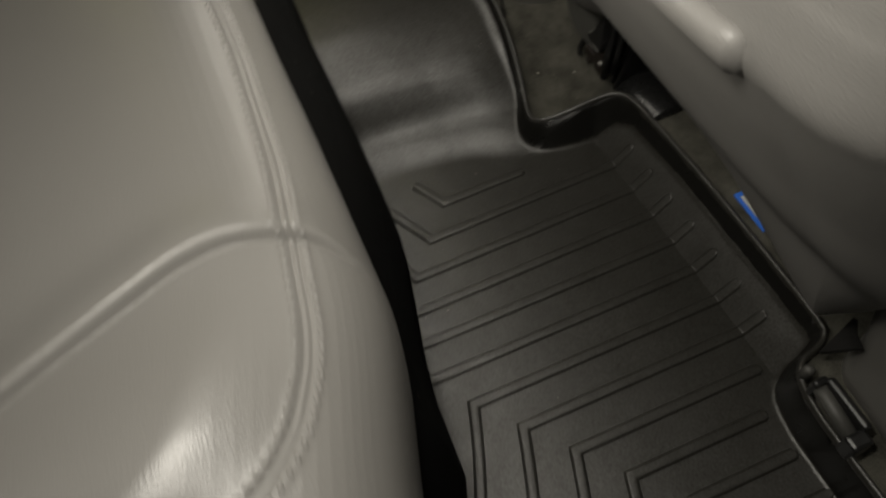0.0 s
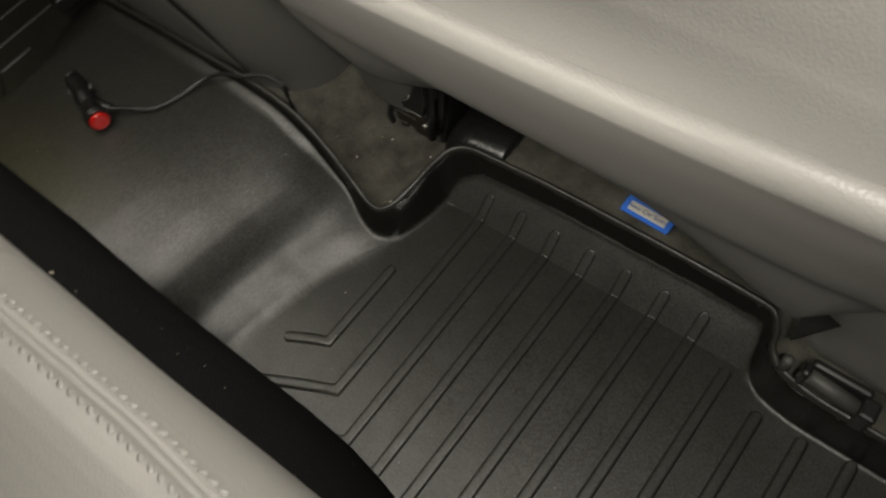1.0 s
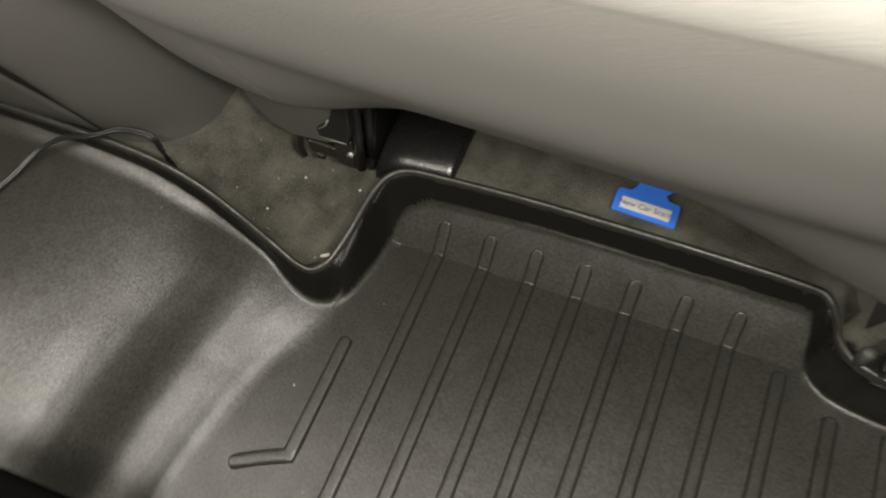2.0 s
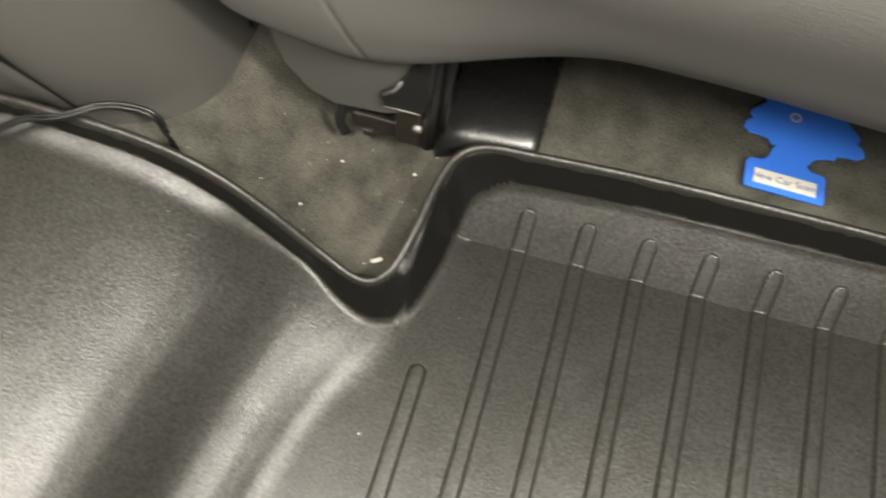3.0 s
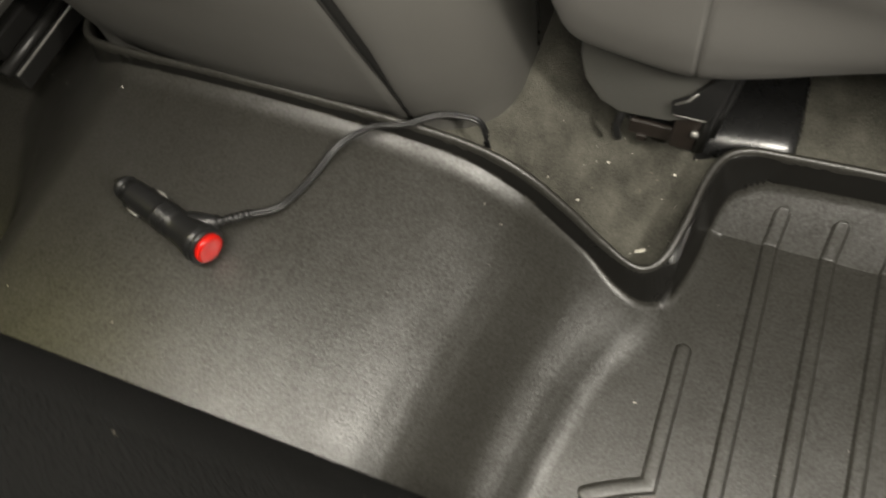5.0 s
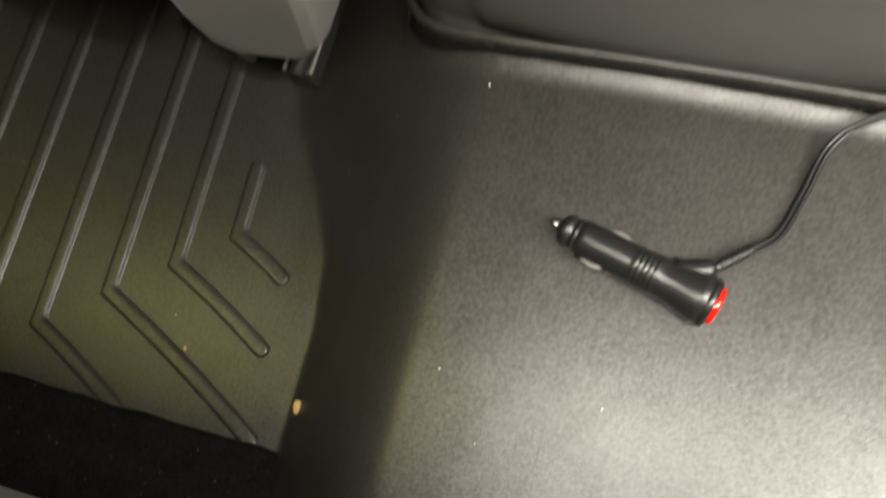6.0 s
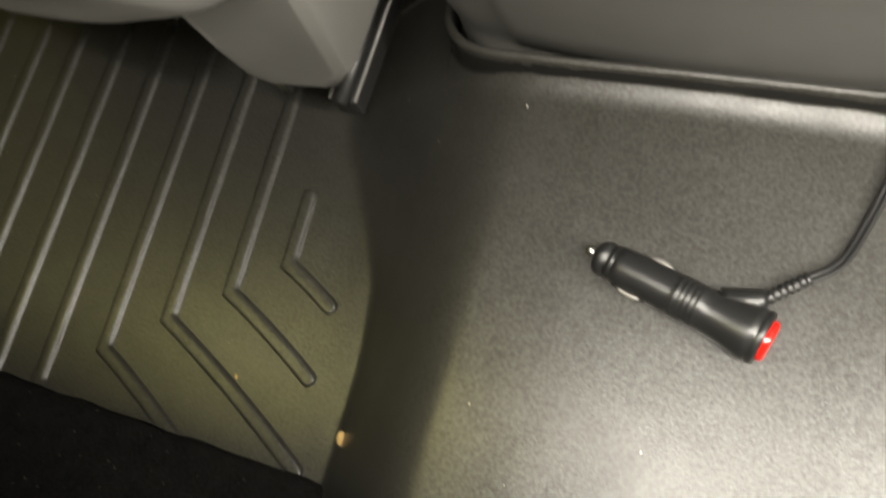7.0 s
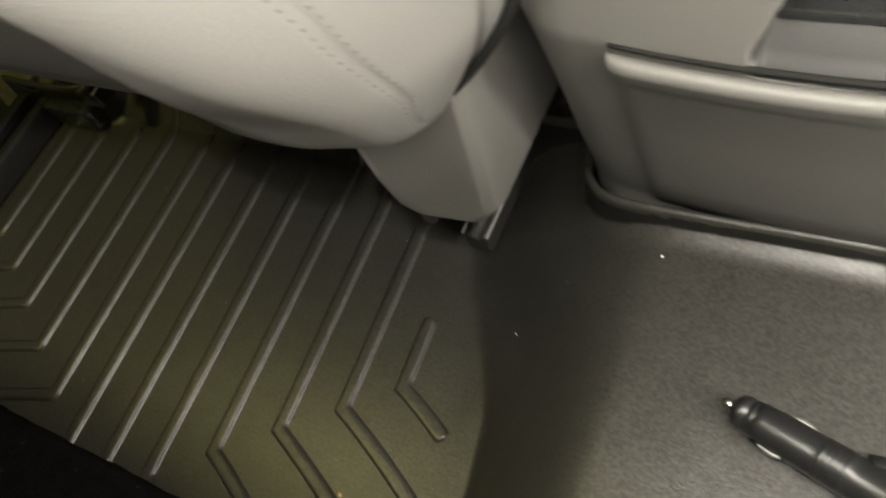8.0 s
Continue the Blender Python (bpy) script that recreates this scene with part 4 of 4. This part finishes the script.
# ---- lighter plug and cord ----
def build_plug():
    tip, red = Vector((-0.056, -0.1655, 0.1105)), Vector((0.031, -0.1915, 0.1150))
    axis = (red - tip).normalized()
    side = axis.cross(Vector((0, 0, 1))).normalized()
    up = side.cross(axis)
    plug = thing("lighter_plug", "black car lighter plug with a red button lying on the liner", "power plug", at=tuple((tip + red) / 2 - Vector((0, 0, 0.011))))

    def turned(name, rows, material, parent, label="", sides=28):
        loops = [[tip + axis * (1.06 * a) + r * (math.cos(t) * side + math.sin(t) * up) for t in (2 * math.pi * k / sides for k in range(sides))] for a, r in rows]
        return part(name, loft(name, loops, material), parent, label)

    turned("tip_pin", [(0.000, 0.0005), (0.0005, 0.0020), (0.002, 0.0028), (0.004, 0.0031), (0.0045, 0.0024), (0.008, 0.0024)], BRIGHT_STEEL, plug, "bright spring tip", 14)
    turned("nose", [(0.0055, 0.004), (0.006, 0.0062), (0.0075, 0.0078), (0.009, 0.0083), (0.0115, 0.0085), (0.0117, 0.0080), (0.0132, 0.0080), (0.0134, 0.0086), (0.016, 0.0088)], SATIN_BLACK, plug)
    rows = [(0.0155, 0.0084), (0.0157, 0.0090), (0.020, 0.0094), (0.042, 0.0097)]
    a = 0.044
    for k in range(5):
        rows += [(a, 0.0098), (a + 0.0003, 0.0101), (a + 0.0016, 0.0101), (a + 0.0019, 0.0098)]
        a += 0.0024
    rows += [(0.060, 0.0100), (0.066, 0.0106), (0.072, 0.0118), (0.076, 0.0126), (0.0788, 0.0128), (0.0792, 0.0122), (0.0798, 0.0122), (0.0802, 0.0127), (0.0822, 0.0126), (0.0830, 0.0116), (0.0826, 0.010)]
    barrel = turned("barrel", rows, SATIN_BLACK, plug, "satin black plastic barrel with grip rings")
    turned("button", [(0.0815, 0.0098), (0.0848, 0.0098), (0.0858, 0.0090), (0.0862, 0.0075), (0.0858, 0.004), (0.0856, 0.0005)], RED, barrel, "shiny red push button")
    for s, a0 in ((1, 0.020), (-1, 0.026)):
        pts = [tip + axis * (1.06 * (a0 + da)) + side * s * r for da, r in ((0.0, 0.0086), (0.003, 0.0099), (0.006, 0.0106), (0.009, 0.0105), (0.012, 0.0092))]
        part("contact", tube("contact", [tuple(p) for p in pts], 0.0010, PALE_STEEL, 8), barrel, "bent spring contact")
        slot = [tip + axis * (1.06 * (a0 - 0.002 + 0.016 * t)) + side * s * 0.0086 for t in (0.0, 0.5, 1.0)]
        part("slot", tube("slot", [tuple(p) for p in slot], 0.0016, DARK_GAP, 8), barrel)
    # cord outlet on the far side of the barrel
    root = tip + axis * 0.066 - side * 0.006
    end = tip + axis * 0.0805 - side * 0.0165
    if (root - side * 0.01).y < root.y:
        root, end = tip + axis * 0.064 + side * 0.005, tip + axis * 0.0795 + side * 0.0165
    part("outlet", tube("outlet", [tuple(root.lerp(end, t)) for t in np.linspace(0, 1, 8)], lambda t: 0.0075 - 0.0030 * t, SATIN_BLACK, 16), plug)
    out = (end - root).normalized()
    lead = Vector((0.0535, -0.1475, 0.1065))
    relief = [end.lerp(lead, t) for t in np.linspace(-0.05, 0.55, 29)]
    cord = smooth_line([tuple(end.lerp(lead, 0.45)), tuple(lead), (0.063, -0.1218, 0.1045), (0.0717, -0.0935, 0.108), (0.090, -0.0785, 0.1155), (0.111, -0.0725, 0.1195), (0.131, -0.0610, 0.1225),
                        (0.148, -0.0570, 0.1225), (0.157, -0.0560, 0.118), (0.1605, -0.0570, 0.109), (0.1610, -0.0570, 0.098), (0.161, -0.056, 0.080)], 0.003)
    # a flat twin cord: two strands side by side
    lines = ([], [])
    for i, p in enumerate(cord):
        d = cord[min(i + 1, len(cord) - 1)] - cord[max(i - 1, 0)]
        across = Vector((-d.y, d.x, 0))
        across = across.normalized() if across.length > 1e-5 else Vector((1, 0, 0))
        for line, o in zip(lines, (-0.00115, 0.00115)):
            line.append(tuple(p + across * o))
    wire = part("cord", tube("cord", lines[0], 0.00125, SATIN_BLACK, 10), plug, "thin black twin cord")
    part("strand", tube("strand", lines[1], 0.00125, SATIN_BLACK, 10), wire)
    part("strain_relief", tube("strain_relief", [tuple(p) for p in relief], lambda t: 0.0032 if int(t * 28) % 4 < 2 else 0.0024, SATIN_BLACK, 12), wire, "ribbed strain relief")


# ---- air freshener ----
def build_tag():
    tag = thing("air_freshener", "flat blue card air freshener with a white label on the carpet", "air freshener", at=(0.514, 0.06, 0.05))
    half = [(0.0245, 0.000), (0.0250, 0.003), (0.0250, 0.019), (0.0235, 0.0215), (0.0150, 0.0225), (0.0120, 0.026), (0.0125, 0.0335), (0.0155, 0.0365), (0.0185, 0.0365), (0.0205, 0.0405),
            (0.0260, 0.0415), (0.0315, 0.0415), (0.0355, 0.045), (0.0345, 0.050), (0.0300, 0.0545), (0.0325, 0.057), (0.0320, 0.060), (0.0250, 0.068), (0.0235, 0.071), (0.0265, 0.074),
            (0.0190, 0.083), (0.0170, 0.086), (0.0185, 0.089), (0.0110, 0.099), (0.0050, 0.107), (0.0, 0.109)]
    pts = half + [(-x, y) for x, y in half[-2::-1]]
    pts = [(x * (1.0 if y < 0.03 else 1.1) + (0.009 if y > 0.036 else 0.004 if y > 0.03 else 0.0), y) for x, y in pts]
    turn = radians(-1.0)
    place = Matrix.Translation((0.5135, 0.0425, 0.0)) @ Matrix.Rotation(turn, 4, "Z")

    def put(x, y):
        p = place @ Vector((x, y, 0))
        return p.x, p.y
    z = 0.0475 + float(tilt(0.514))
    part("card", outline_plate("card", [put(x, y) for x, y in pts], z, z + 0.0014, BLUE_CARD), tag)
    sticker = part("label", outline_plate("label", [put(x, y) for x, y in ((-0.0195, 0.004), (0.0195, 0.004), (0.0195, 0.0145), (-0.0195, 0.0145))], z + 0.0014, z + 0.0018, WHITE_CARD), tag, "white printed label")
    cu = bpy.data.curves.new("words", "FONT")
    cu.body, cu.size, cu.align_x, cu.align_y, cu.extrude = "New Car Scent", 0.0068, "CENTER", "CENTER", 0.0001
    tmp = new("words_tmp", cu)
    me = bpy.data.meshes.new_from_object(tmp.evaluated_get(bpy.context.evaluated_depsgraph_get()))
    bpy.data.objects.remove(tmp)
    me.transform(place @ Matrix.Translation((0, 0.0092, z + 0.0020)))
    me.materials.clear()
    me.materials.append(BLUE_INK)
    part("words", me, sticker, "blue printed words")
    ring = [put(0.002 + 0.0032 * math.cos(a), 0.062 + 0.0032 * math.sin(a)) for a in (2 * math.pi * k / 20 for k in range(20))]
    part("mark", tube("mark", [(x, y, z + 0.0016) for x, y in ring + ring[:1]], 0.0006, WHITE_CARD, 6), tag, "small white ring")


# ---- crumbs ----
def lump(name, at, size, material, label, category, flat=0.5):
    bm = bmesh.new()
    bmesh.ops.create_icosphere(bm, subdivisions=2, radius=1)
    for v in bm.verts:
        k = 1 + 0.45 * noise.noise(v.co * 1.7 + Vector(at) * 90)
        v.co = Vector((v.co.x * size[0] * k, v.co.y * size[1] * k, v.co.z * size[0] * flat * k))
    me = bpy.data.meshes.new(name)
    bm.to_mesh(me)
    bm.free()
    me.materials.append(material)
    ob = new(name, me)
    ob.location = at
    ob.rotation_euler = (0, 0, 0.6)
    tagged(ob, label, category, "crumbs")


def on_liner(x, y):
    return float(liner_height(np.array([x]), np.array([y]))[0])


def build_crumbs():
    lump("crumb", (-0.190, -0.289, on_liner(-0.190, -0.289) + 0.0008), (0.0032, 0.0048), CRUMB, "small yellow-brown crumb on the black liner", "crumb")
    lump("crumb", (-0.280, -0.272, on_liner(-0.280, -0.272) + 0.0008), (0.0011, 0.0015), CRUMB, "tiny yellow-brown crumb on the black liner", "crumb")
    lump("paper_scrap", (0.277, -0.054, float(carpet_height(np.array([0.277]), np.array([-0.054]))[0]) + 0.0015), (0.0042, 0.0014), PAPER, "tiny white paper scrap on the carpet", "scrap", 0.3)
    rng = random.Random(4)
    verts, faces = [], []
    spots = []
    for _ in range(26):
        x, y = rng.uniform(0.19, 0.36), rng.uniform(-0.07, 0.05)
        spots.append((x, y, float(carpet_height(np.array([x]), np.array([y]))[0]) + 0.001, rng.uniform(0.0003, 0.0006)))
    for x, y in ((0.224, -0.043), (0.236, 0.0), (0.285, 0.005)):
        spots.append((x, y, float(carpet_height(np.array([x]), np.array([y]))[0]) + 0.0012, 0.0012))
    for _ in range(45):
        x, y = rng.uniform(-0.6, 0.6), rng.uniform(-0.32, -0.04)
        spots.append((x, y, on_liner(x, y) + 0.0002, rng.uniform(0.0002, 0.00045)))
    spots.append((-0.109, -0.088, on_liner(-0.109, -0.088) + 0.0003, 0.0006))
    spots.append((0.302, -0.163, on_liner(0.302, -0.163) + 0.0003, 0.0007))
    for x, y, z, r in spots:
        k = len(verts)
        verts += [(x + r, y, z), (x, y + r * rng.uniform(0.6, 1.6), z), (x - r, y, z), (x, y - r, z), (x, y, z + r * 0.7)]
        faces += [(k, k + 1, k + 4), (k + 1, k + 2, k + 4), (k + 2, k + 3, k + 4), (k + 3, k, k + 4)]
    ob = new("dust", mesh_of("dust", verts, faces, PAPER, False))
    tagged(ob, "scattered pale dust specks and grit", "dust", kind="stuff")


build_floor()
build_shell()
build_dome()
build_liner()
build_rear_seat()
passenger = build_front_seat("front_seat", 0.150, 0.672, 0.0, "grey vinyl back of the front passenger seat with a piped ridge", -0.056, -0.072, -0.55, False)
driver = build_front_seat("front_seat", -0.640, -0.150, -0.095, "grey vinyl back of the driver seat with stitched seams", 0.02, 0.05, 0.91, True)
build_driver_details(driver)
build_rail("seat_rail", -0.236, -0.085, 0.055, "dark steel inner seat rail under the driver seat")
build_rail("seat_rail", -0.66, -0.045, 0.075, "steel outer seat rail under the driver seat")
build_passenger_rail(passenger)
build_console()
build_belt()
build_sill()
build_left_sill()
build_plug()
build_tag()
build_crumbs()
